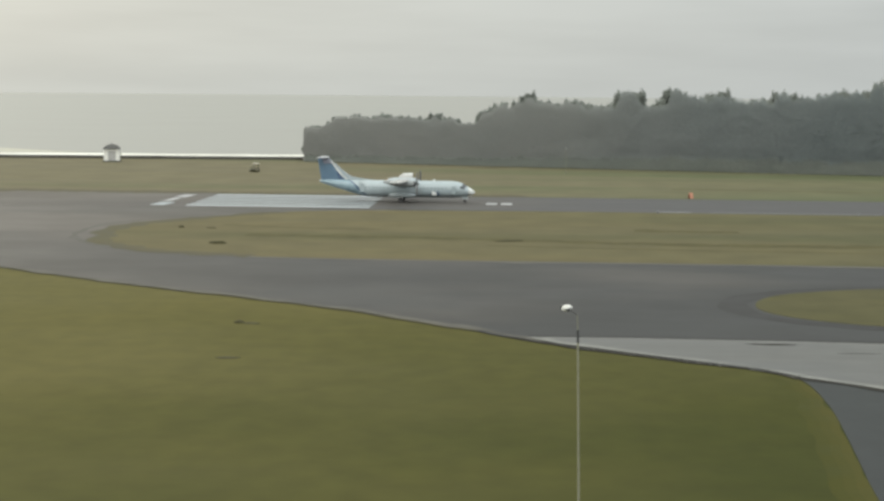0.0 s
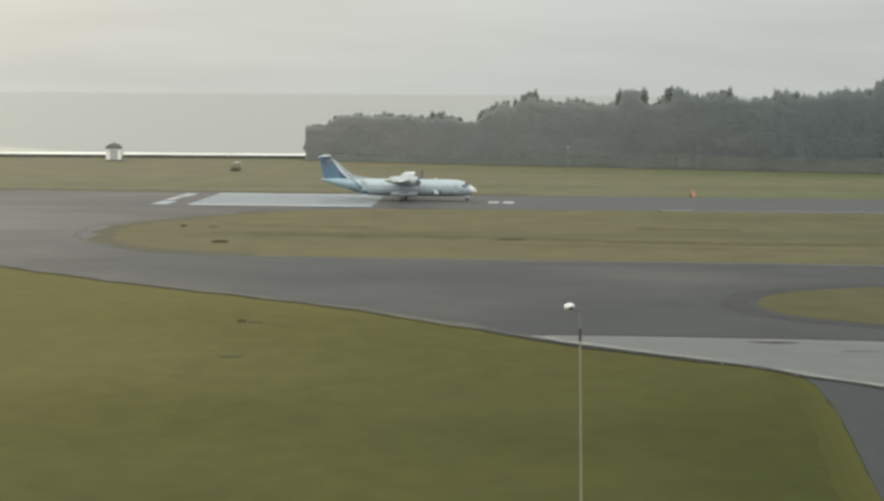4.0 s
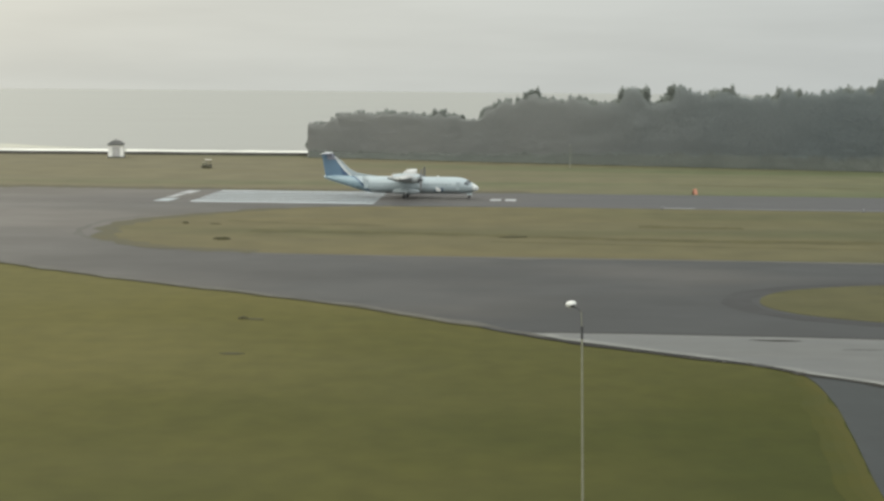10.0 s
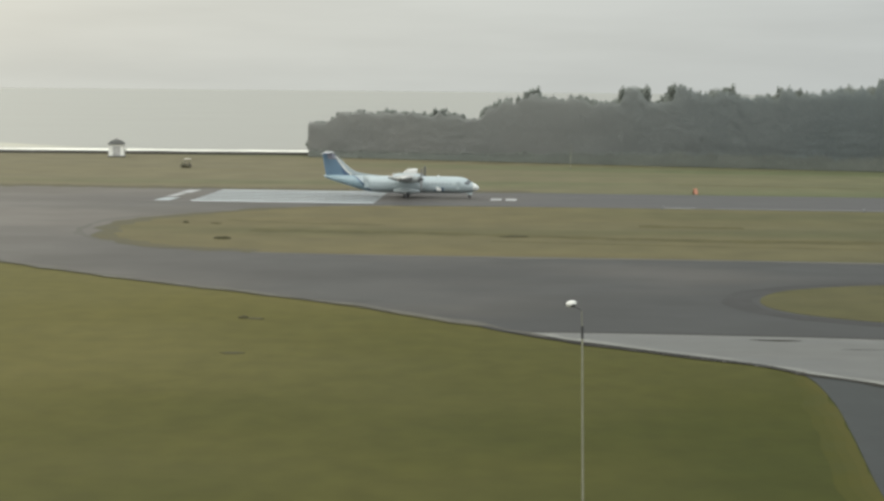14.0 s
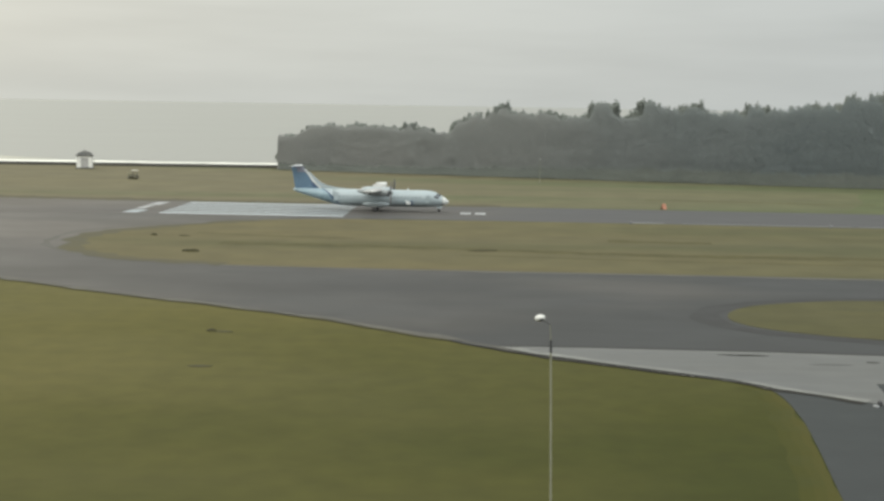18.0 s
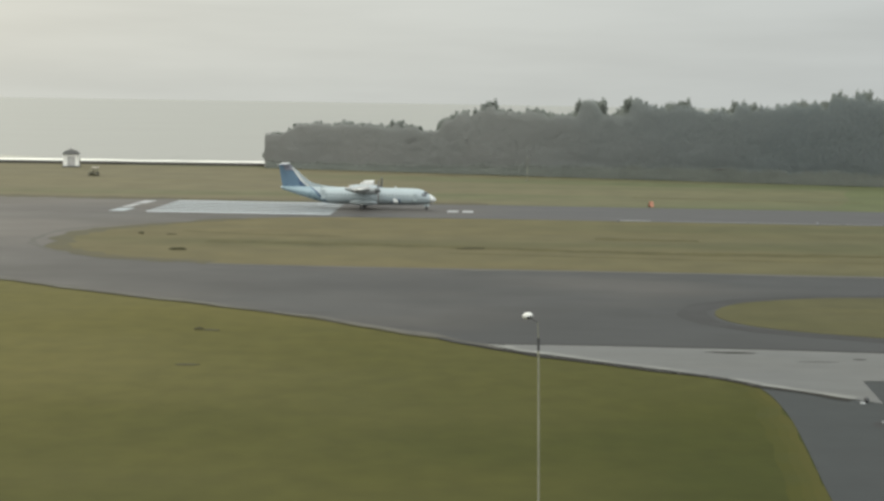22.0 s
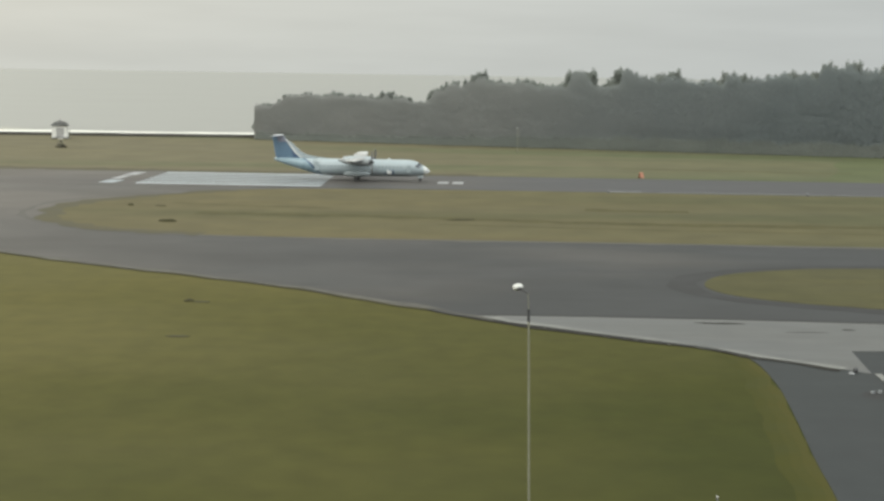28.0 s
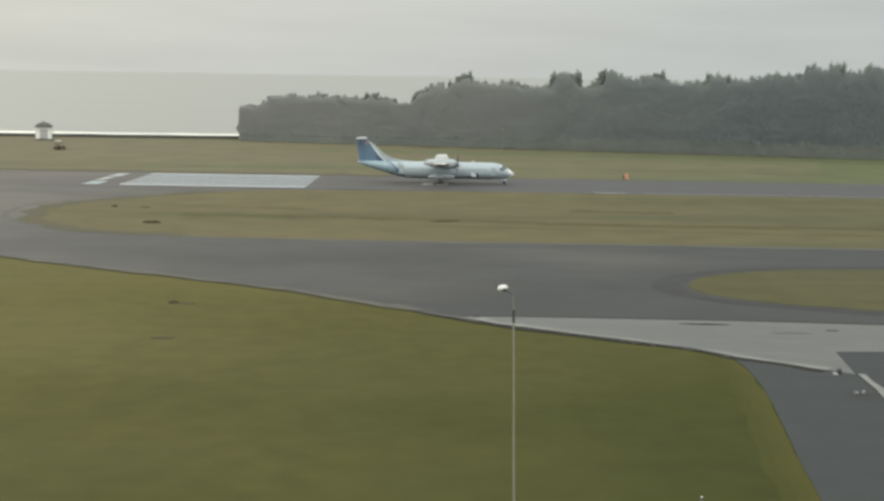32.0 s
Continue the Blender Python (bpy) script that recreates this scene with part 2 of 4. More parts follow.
DARK_METAL = surface("dark_metal", (0.030, 0.030, 0.032), (0.060, 0.060, 0.062), 0.5, 2.0, 14, 0.1, 0.003, metal=0.4)
WHITE_METAL = surface("white_enamel", (0.70, 0.70, 0.68), (0.84, 0.84, 0.82), 0.4, 2.0, 14, 0.05, 0.002)
ORANGE = surface("orange_canvas", (0.24, 0.105, 0.065), (0.32, 0.15, 0.095), 0.8, 2.0, 10, 0.2, 0.01)
FUSELAGE = surface("pale_aircraft_paint", (0.226, 0.264, 0.280), (0.268, 0.306, 0.322), 0.42, 0.4, 6, 0.02, 0.002)
BELLY = surface("grey_belly_paint", (0.165, 0.190, 0.200), (0.205, 0.230, 0.240), 0.4, 0.4, 6, 0.02, 0.002)
TAIL_BLUE = surface("tail_blue_paint", (0.060, 0.108, 0.165), (0.080, 0.135, 0.195), 0.32, 0.5, 6, 0.02, 0.002)
TAIL_MAUVE = surface("tail_mauve_paint", (0.120, 0.125, 0.160), (0.150, 0.155, 0.190), 0.32, 0.5, 6, 0.02, 0.002)
TAIL_NAVY = surface("tail_navy_paint", (0.022, 0.048, 0.100), (0.030, 0.060, 0.120), 0.32, 0.5, 6, 0.02, 0.002)
TAIL_CYAN = surface("tail_cyan_paint", (0.160, 0.222, 0.255), (0.195, 0.260, 0.295), 0.32, 0.5, 6, 0.02, 0.002)
BRIGHT = surface("bright_white_paint", (0.84, 0.85, 0.85), (0.90, 0.91, 0.91), 0.15, 0.5, 6, 0, 0.002)
AIR_WHITE = surface("white_aircraft_paint", (0.38, 0.39, 0.385), (0.47, 0.48, 0.475), 0.3, 0.5, 6, 0.02, 0.002)
BARE_METAL = surface("bare_aluminium", (0.50, 0.50, 0.49), (0.62, 0.62, 0.60), 0.3, 1.0, 10, 0.05, 0.002, metal=0.8)
PANE_GREY = surface("cabin_pane", (0.130, 0.165, 0.180), (0.170, 0.205, 0.220), 0.15, 1.0, 6, 0)
GLASS_DARK = surface("dark_cabin_glass", (0.018, 0.022, 0.028), (0.030, 0.034, 0.040), 0.12, 1.0, 6, 0)
RUBBER = surface("black_rubber", (0.018, 0.018, 0.018), (0.032, 0.032, 0.031), 0.85, 2.0, 10, 0.2, 0.005)
FEATHER = surface("dark_feathers", (0.030, 0.026, 0.022), (0.060, 0.054, 0.048), 0.85, 6, 30, 0.2, 0.003)
BLADE_GREY = surface("grey_blade_paint", (0.075, 0.075, 0.075), (0.105, 0.105, 0.105), 0.5, 2.0, 10, 0.05, 0.002)
BLACK_PAINT = surface("black_blade_paint", (0.020, 0.020, 0.021), (0.036, 0.036, 0.037), 0.5, 2.0, 10, 0.05, 0.002)


def build_sea_material():
    m = surface("grey_sea", (0.148, 0.148, 0.134), (0.158, 0.157, 0.142), 0.45, 0.01, 0.25, 0.05, 0.1, (1, 1, 1), 0, wet=(0.44, 0.46))
    return m


SEA = build_sea_material()
# sun glitter on the sea, put into a brighter, warmer base colour
SEA_GLINT = surface("painted_sun_glint", (0.215, 0.205, 0.160), (0.265, 0.255, 0.205), 0.45, 0.04, 0.3, 0.05, 0.1, (0.3, 2, 1), 0)
FOAM = surface("sea_foam", (0.50, 0.49, 0.44), (0.68, 0.67, 0.61), 0.7, 0.05, 0.6, 0.4, 0.1, (0.3, 2, 1), 0)


# ---- mesh helpers ----
def mesh_of(bm, material, smooth=False):
    me = bpy.data.meshes.new("mesh")
    bm.normal_update()
    bm.to_mesh(me)
    bm.free()
    me.materials.append(material)
    if smooth:
        me.polygons.foreach_set("use_smooth", [True] * len(me.polygons))
    return me


def part(name, bm, material, parent, label="", smooth=False):
    ob = new(name, mesh_of(bm, material, smooth))
    ob.parent = parent
    if label:
        ob["label"] = label
    return ob


def piece(name, me, parent, m):
    ob = new(name, me)
    ob.parent = parent
    ob.matrix_basis = m
    return ob


def box(sx, sy, sz, m=None, bevel=0.0):
    bm = bmesh.new()
    bmesh.ops.create_cube(bm, size=1.0, matrix=Matrix.Diagonal((sx, sy, sz, 1)))
    if bevel:
        bmesh.ops.bevel(bm, geom=bm.edges[:], offset=bevel, segments=2, affect="EDGES")
    if m:
        bm.transform(m)
    return bm


def rod(r0, r1, a, b, segments=12):
    """A tapered round bar from a to b."""
    a, b = Vector(a), Vector(b)
    bm = bmesh.new()
    bmesh.ops.create_cone(bm, cap_ends=True, segments=segments, radius1=r0, radius2=r1, depth=(b - a).length)
    bm.transform(Matrix.Translation((a + b) / 2) @ (b - a).to_track_quat("Z", "Y").to_matrix().to_4x4())
    return bm


def ball(rx, ry, rz, m=None, sub=3):
    bm = bmesh.new()
    bmesh.ops.create_icosphere(bm, subdivisions=sub, radius=1.0, matrix=Matrix.Diagonal((rx, ry, rz, 1)))
    if m:
        bm.transform(m)
    return bm


def join(*parts):
    bm = bmesh.new()
    for p in parts:
        me = bpy.data.meshes.new("tmp")
        p.to_mesh(me)
        p.free()
        bm.from_mesh(me)
        bpy.data.meshes.remove(me)
    return bm


def loft(rings, close=True):
    """Skin through rings of equal length; ends closed by fans."""
    bm = bmesh.new()
    rows = [[bm.verts.new(p) for p in ring] for ring in rings]
    n = len(rows[0])
    for a, b in zip(rows, rows[1:]):
        for i in range(n):
            j = (i + 1) % n
            bm.faces.new((a[i], a[j], b[j], b[i]))
    if close:
        bm.faces.new(rows[0][::-1])
        bm.faces.new(rows[-1])
    bmesh.ops.recalc_face_normals(bm, faces=bm.faces[:])
    return bm


def slab(outline, z0, z1, bevel=0.0):
    """A flat prism over an outline of (x, y)."""
    bm = bmesh.new()
    low = [bm.verts.new((x, y, z0)) for x, y in outline]
    top = [bm.verts.new((x, y, z1)) for x, y in outline]
    n = len(outline)
    bm.faces.new(top)
    bm.faces.new(low[::-1])
    for i in range(n):
        j = (i + 1) % n
        bm.faces.new((low[i], low[j], top[j], top[i]))
    bmesh.ops.recalc_face_normals(bm, faces=bm.faces[:])
    bmesh.ops.triangulate(bm, faces=[f for f in bm.faces if len(f.verts) > 4])
    return bm


def curve_through(points, closed=False, steps=8):
    """A smooth line through points (Catmull-Rom)."""
    out = []
    n = len(points)
    span = range(n if closed else n - 1)
    for i in span:
        p = [Vector(points[k % n] if closed else points[min(max(k, 0), n - 1)]) for k in (i - 1, i, i + 1, i + 2)]
        for s in range(steps):
            t = s / steps
            out.append(0.5 * (2 * p[1] + (p[2] - p[0]) * t + (2 * p[0] - 5 * p[1] + 4 * p[2] - p[3]) * t * t + (3 * p[1] - p[0] - 3 * p[2] + p[3]) * t ** 3))
    if not closed:
        out.append(Vector(points[-1]))
    return [(v.x, v.y) for v in out]


def strip(line, left, right, z, wobble=0.0):
    """A ribbon along a line, from left to right of it, at height z."""
    bm = bmesh.new()
    rows = []
    for i, (x, y) in enumerate(line):
        a, b = line[max(i - 1, 0)], line[min(i + 1, len(line) - 1)]
        d = Vector((b[0] - a[0], b[1] - a[1])).normalized()
        w = wobble * noise.noise((x * 0.33, y * 0.33, 3.0))
        w2 = wobble * noise.noise((x * 0.29, y * 0.29, 9.0))
        rows.append((bm.verts.new((x - d.y * (left + w), y + d.x * (left + w), z)), bm.verts.new((x + d.y * (right + w2), y - d.x * (right + w2), z))))
    for a, b in zip(rows, rows[1:]):
        bm.faces.new((a[1], b[1], b[0], a[0]))
    return bm


def setting(name, bm, material, label, category, m=None, kind="structure"):
    ob = new(name, mesh_of(bm, material))
    if m:
        ob.matrix_basis = m
    return tagged(ob, label, category, kind=kind)


# ---- the large structure ----
RUNWAY = pose(-25, 245, 0, 0, 0, RUNWAY_TURN)   # x along the runway, y away from the stand; the threshold stripes start at x = -15


def along(x, y):
    v = RUNWAY @ Vector((x, y, 0))
    return v.x, v.y


SHORE = curve_through([(-900, 371), (-300, 383), (-122, 386.5), (-38, 388.5), (-28, 398), (0, 416), (60, 430), (300, 430), (900, 400)], steps=12)
land = [(-900, -700), (900, -700)] + [p for p in reversed(SHORE)]
setting("ground", slab(land, -2.5, 0.0), GRASS, "mown olive-green airfield grass with yellow dry patches, paled northward as haze", "grass")
sea = bmesh.new()
bmesh.ops.create_circle(sea, cap_ends=True, segments=96, radius=4900)
bmesh.ops.translate(sea, verts=sea.verts, vec=(0, 0, -0.8))
setting("water", sea, SEA, "calm grey sea under haze reaching the horizon", "sea")
surf = strip([(x, y + 41) for x, y in SHORE[8:60]], 4, 4, -0.74, 3.0)
setting("surf", surf, FOAM, "bright white surf along the shore", "surf")

# flat patch that imitates the sun glitter off the shore
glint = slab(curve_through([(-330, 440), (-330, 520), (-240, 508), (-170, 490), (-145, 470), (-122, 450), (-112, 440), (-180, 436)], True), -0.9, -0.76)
setting("sunlit_shoal", glint, SEA_GLINT, "warm sun glint painted as a flat patch on the sea", "sea")
# beyond the runway: paler, drier grass up to the shore and the wood
far_field = [along(-400, 15.5), along(500, 15.5)] + [(900, 300), (900, 379)] + [(x, y - 0.6) for x, y in reversed(SHORE[6:-2])]
setting("far_field", slab(far_field, -0.3, 0.012), GRASS_FAR, "pale dry grass, tinted with painted haze, between runway and shore", "grass")

green = curve_through([(80, 253.5), (83, 268), (90, 285), (95, 305), (103, 322), (112, 334), (180, 326), (180, 246), (120, 250.6)], True)
setting("green_patch", slab(green, -0.2, 0.015), GRASS_FRESH, "fresher green grass in the pale field", "grass")
NEAR_EDGE = curve_through([(-130, 222), (-80, 178), (-46.7, 151), (-29, 137.4), (-11.6, 125.8), (0.8, 114.8), (9.2, 106.6), (16.8, 101.0), (22.4, 97.0), (24.3, 94.0),
                           (24.0, 86.3), (22.8, 78.0), (21.3, 69.0), (19.5, 58.0), (15, 40), (8, 10)])
pavement = NEAR_EDGE + [(150, 10), (150, 232)] + [along(175, -14), along(-150, -14), along(-150, 8)]
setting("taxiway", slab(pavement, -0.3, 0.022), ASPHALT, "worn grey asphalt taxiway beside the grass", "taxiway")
runway = [along(-130, -15), along(700, -15), along(700, 15), along(-60, 15), along(-130, 12)]
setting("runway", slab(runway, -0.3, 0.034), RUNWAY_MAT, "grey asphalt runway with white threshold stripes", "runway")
setting("edge_crumbs", strip(NEAR_EDGE[12:52], 1.15, -0.25, 0.050, 0.8), CRUMBS, "pale dusty crumbled edge of the pavement", "edge")
setting("drain_edge", strip(NEAR_EDGE[:43], 0.22, 0.38, 0.046, 0.5), CLOD, "brown bare earth along the pavement edge", "soil edge")
setting("drain_edge", strip(NEAR_EDGE[42:72], 0.22, 0.38, 0.046, 0.5), SOIL, "dark bare soil along the pavement edge", "soil edge")

for wide, high, tone in ((1.9, 0.006, GRASS_PALE), (1.15, 0.009, GRASS_STRAW), (0.55, 0.012, GRASS_YELLOW)):
    setting("dry_verge", strip(NEAR_EDGE[66:118], -0.05, wide, high, 0.45), tone, "yellowed dry grass along the road edge", "grass")

# grass island between taxiway and runway, and the island on the other side of the taxiway
island = curve_through([(-43.6, 184), (-44.2, 192), (-42.4, 199), (-37.5, 207.5), (-30, 216), (-22, 223.5), (-8, 226.8), (20, 227.2), (46, 225.8), (70, 224.3), (160, 219)])
island += [(160, 150)] + curve_through([(90, 155.5), (48.8, 157.7), (32, 158.8), (13.6, 159.8), (-5.3, 160.7), (-21.4, 162.5), (-31.8, 166), (-37.5, 171.0), (-41.8, 177.2)])
setting("grass_island", slab(island, 0.0, 0.046), GRASS_DRY, "low grass island between taxiway and runway", "grass")
setting("island_shoulder", strip(curve_through([(-8, 228.0), (-24, 224.2), (-34, 217.5), (-42, 208), (-46.3, 199.5), (-47.4, 192), (-46.6, 183.5), (-43.6, 176), (-38.5, 170), (-31, 165), (-20, 161.4), (0, 159.4), (32, 157.8)]), 0.45, 0.5, 0.030, 0.6),
        DUST, "dusty asphalt shoulder round the grass island", "shoulder")
setting("island_fringe", strip(curve_through([(-24, 221.8), (-30, 216.4), (-37.5, 207.9), (-42.4, 199.2), (-44.2, 192), (-43.6, 184), (-41.8, 177.4), (-37.5, 171.2), (-31.8, 166.4), (-21.4, 162.9)]), 1.6, 1.2, 0.054, 1.4),
        VERGE, "sparse dusty grass at the island's tip", "grass")
setting("runway_fringe", strip(curve_through([along(-128, 12.5), along(-90, 14.2), along(-55, 15.2), along(-20, 15.0), along(40, 15.2)], steps=24), 4.5, 1.2, 0.040, 3.5), VERGE, "sparse grass creeping over the runway edge", "grass")
setting("field_rut", strip(curve_through([(46, 283), (56, 282), (68, 280), (90, 277)], steps=14), 0.9, 0.9, 0.018, 0.8), RUT, "darker worn track through the pale grass", "rut")
setting("island_dust", strip(curve_through([(-8, 226.8), (-22, 223.5), (-30, 216), (-37.5, 207.5), (-42.4, 199), (-44.2, 192), (-43.6, 184), (-41.8, 177.2), (-37.5, 171), (-31.8, 166), (-21.4, 162.5), (-5.3, 160.7), (13.6, 159.8), (32, 158.8), (60, 156.9)]), 1.5, 1.5, 0.038, 1.2),
        DUST, "dusty half-overgrown margin of the grass island", "shoulder")
# old wheel ruts through the island
for rut, w in (([(-25, 187), (-14, 186), (-4, 185.2), (8.5, 182.8), (33, 178.5), (55, 178), (110, 173)], 1.6), ([(6, 176), (30, 172.5), (60, 170), (110, 166)], 0.4), ([(27, 197), (34, 195.8), (41, 195.2)], 1.5), ([(-30, 200.5), (-20, 197), (-8, 195.5)], 0.5)):
    setting("wheel_rut", strip(curve_through(rut, steps=14), w, w, 0.054, w * 0.9), RUT, "darker worn rut through the grass", "rut")
isle_edge = [(150, 150), (70, 142), (50, 139.8), (43, 139.3), (38, 137.8), (33.2, 135.3), (30.6, 132.6), (28.9, 129.2), (28.4, 125.4), (29.7, 121.8), (32.8, 118.8), (37, 116.6), (45, 113.6), (70, 108), (150, 96)]
isle = curve_through(isle_edge)
setting("grass_isle", slab(isle, 0.0, 0.046), GRASS_ISLE, "rounded grass island with a dark asphalt shoulder", "grass")
setting("isle_shoulder", strip(curve_through([(60, 141.6), (43, 140.0), (38, 138.6), (33, 136.3), (29, 133), (26.9, 129), (26.5, 124.8), (28.6, 120.4), (32.3, 117.4), (37, 115.2), (45, 112.2), (70, 106.5)]), 1.1, 1.3, 0.030, 0.5),
        SHOULDER, "dark asphalt shoulder round the grass island", "shoulder")
road = NEAR_EDGE[70:] + [(60, 10), (60, 93), (35.4, 96.9), (32.1, 96.8), (29.5, 91.5), (25.0, 95.2)]
setting("access_road", slab(road, 0.0, 0.028), NEW_ASPHALT, "dark blue-grey asphalt access road along the grass", "road")
apron_top = [(7.0, 110.2), (14.8, 110.0), (27.8, 109.0), (39.3, 107.8), (70, 104.5), (120, 99)]
apron = apron_top + [(120, 90), (60, 95), (35.4, 97.0), (32.1, 96.9), (31.0, 89.4), (29.6, 90.8), (27.3, 92.7), (24.6, 95.0), (22.4, 97.8), (16.8, 101.7), (9.2, 107.3)]
setting("apron", slab(apron, 0.0, 0.060), CONCRETE, "pale damp concrete apron strip", "apron")
setting("apron_edge", strip(apron_top, 0.75, 0.15, 0.066, 0.35), SHOULDER, "dark joint along the concrete edge", "joint")
apron_foot = [(29.6, 90.85), (27.3, 92.75), (24.6, 95.05), (22.4, 97.85), (16.8, 101.75), (9.2, 107.35), (7.2, 110.0)]
apron_foot = [((1 - k / 9) * x0 + k / 9 * x1, (1 - k / 9) * y0 + k / 9 * y1) for (x0, y0), (x1, y1) in zip(apron_foot, apron_foot[1:]) for k in range(9)]
# upper strip paints a highlight along the slab's edge; the lower is its lip
setting("apron_lip", strip(apron_top[:5], -0.16, 0.42, 0.068, 0.2), LIP, "pale chipped lip and painted highlight along the concrete slab", "lip")
setting("apron_lip", strip(apron_foot, -0.02, 0.72, 0.068, 0.5), LIP, "pale chipped lip and painted highlight along the concrete slab", "lip")
# soil-dark strip stands in for the shadow in the gap under the slab
setting("apron_gap", strip(apron_foot[:50], 0.75, 0.03, 0.052, 0.6), SOIL, "dark joint with painted shadow under the slab's edge", "joint")


# ---- runway markings ----
def painted(name, outline, z, material, label, category, group=""):
    ob = setting(name, slab(outline, 0.02, z), material, label, category)
    if group:
        ob["group"] = group
    return ob


def build_markings():
    for i in range(8):
        y = -11.8 + i * 3.4
        o = [along(-15.5, y - 0.95), along(14.5, y - 0.95), along(14.5, y + 0.95), along(-15.5, y + 0.95)]
        painted("threshold_stripe", o, 0.042, PAINT if i in (0, 7) else PAINT_MID, "long white painted threshold stripe on the runway", "runway marking", "threshold stripes")
    for y0, y1, w in ((-12.6, -6.4, 2.6), (-4.4, 3.0, 1.5), (4.2, 11.6, 2.2)):
        o = [along(-21.6, y0), along(-21.6 + w, y0), along(-21.6 + w + 0.4, y1), along(-21.2, y1)]
        painted("threshold_bar", o, 0.042, PAINT_MID if y0 < -10 else PAINT_WORN, "white painted bar across the runway end", "runway marking", "threshold bar pieces")
    for x in (33.1, 35.6):
        o = [along(x, -3.2), along(x + 1.8, -3.2), along(x + 1.9, 0.8), along(x + 0.1, 0.8)]
        painted("designator_bar", o, 0.042, PAINT_WORN, "short white painted bar on the runway", "runway marking", "short runway bars")
    for i in range(5):
        x = 160 + i * 50
        o = [along(x, -0.25), along(x + 30, -0.25), along(x + 30, 0.25), along(x, 0.25)]
        painted("centre_line", o, 0.041, PAINT_WORN, "faded white runway centre line dash", "runway marking", "centre line dashes")
    for x0, x1 in ((61, 66), (69, 96), (97, 128), (130, 330)):
        o = [along(x0, -13.5), along(x1, -13.5), along(x1, -12.9), along(x0, -12.9)]
        painted("side_stripe", o, 0.041, PAINT_WORN if x1 < 70 else PAINT_GONE, "faded white runway side stripe", "runway marking", "side stripe pieces")


build_markings()


# ---- the wood along the shore ----
def leaf_cloud(rng, centres, radii, per, size):
    """Small leaf quads scattered over lumpy clumps."""
    c = np.repeat(centres, per, axis=0)
    r = np.repeat(radii, per, axis=0)
    d = rng.normal(size=(len(c), 3))
    d /= np.linalg.norm(d, axis=1)[:, None]
    p = c + d * r * rng.uniform(0.35, 1.2, (len(c), 1))
    n = d + rng.normal(scale=1.3, size=d.shape)
    n /= np.linalg.norm(n, axis=1)[:, None]
    u = np.cross(n, rng.normal(size=n.shape))
    u /= np.linalg.norm(u, axis=1)[:, None]
    v = np.cross(n, u)
    s = size * rng.uniform(0.6, 1.3, (len(c), 1))
    quad = np.stack([p - u * s, p - v * s * 0.6, p + u * s, p + v * s * 0.6], 1).reshape(-1, 3)
    return quad


def quads_mesh(verts, material):
    me = bpy.data.meshes.new("leaves")
    n = len(verts) // 4
    me.from_pydata(verts.tolist(), [], np.arange(4 * n).reshape(-1, 4).tolist())
    me.materials.append(material)
    return me


def build_tree(seed, spread, top_shape, leafy):
    """A tree ten metres high: tapered trunk with limbs, crown of leaf clumps down to the ground."""
    rng = np.random.default_rng(seed)
    thing = new("tree")
    lean = rng.normal(scale=0.25, size=2)
    limbs = [rod(0.22, 0.13, (0, 0, -0.2), (lean[0] * 0.5, lean[1] * 0.5, 4.2), 8), rod(0.13, 0.04, (lean[0] * 0.5, lean[1] * 0.5, 4.1), (lean[0], lean[1], 8.8), 8)]
    part("trunk", join(*limbs), BARK, thing)
    for i in range(6):
        a, z = rng.uniform(0, 6.28), rng.uniform(2.2, 7.0)
        reach = spread * rng.uniform(0.5, 0.85)
        part("limb", rod(0.08, 0.025, (lean[0] * z / 10, lean[1] * z / 10, z), (math.cos(a) * reach, math.sin(a) * reach, z + rng.uniform(0.6, 1.6)), 6), BARK, thing)
    k = 150
    z = rng.uniform(0.06, 1.0, k) ** 0.85
    width = spread * (np.sin(np.pi * np.clip(z, 0, 1) ** top_shape * 0.93 + 0.16) * 0.85 + 0.15)
    a, q = rng.uniform(0, 6.28, k), np.sqrt(rng.uniform(0.35, 1, k))
    centres = np.stack([np.cos(a) * width * q + lean[0] * z, np.sin(a) * width * q + lean[1] * z, 0.5 + z * 8.6], 1)
    radii = (rng.uniform(0.42, 0.85, (k, 1)) * (1.15 - 0.45 * z[:, None])) * np.array([[1, 1, 0.8]])
    # a few loose sprigs over the top
    tips = rng.uniform(0, 6.28, 9)
    sprig = np.stack([np.cos(tips) * spread * 0.5, np.sin(tips) * spread * 0.5, rng.uniform(8.3, 9.5, 9)], 1)
    centres, radii = np.vstack([centres, sprig]), np.vstack([radii, np.full((9, 3), 0.6)])
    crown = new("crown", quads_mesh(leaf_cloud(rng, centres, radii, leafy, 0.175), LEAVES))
    crown.parent = thing
    return tagged(thing, "dark grey-green coastal tree in dense foliage", "tree", "wood along the shore")


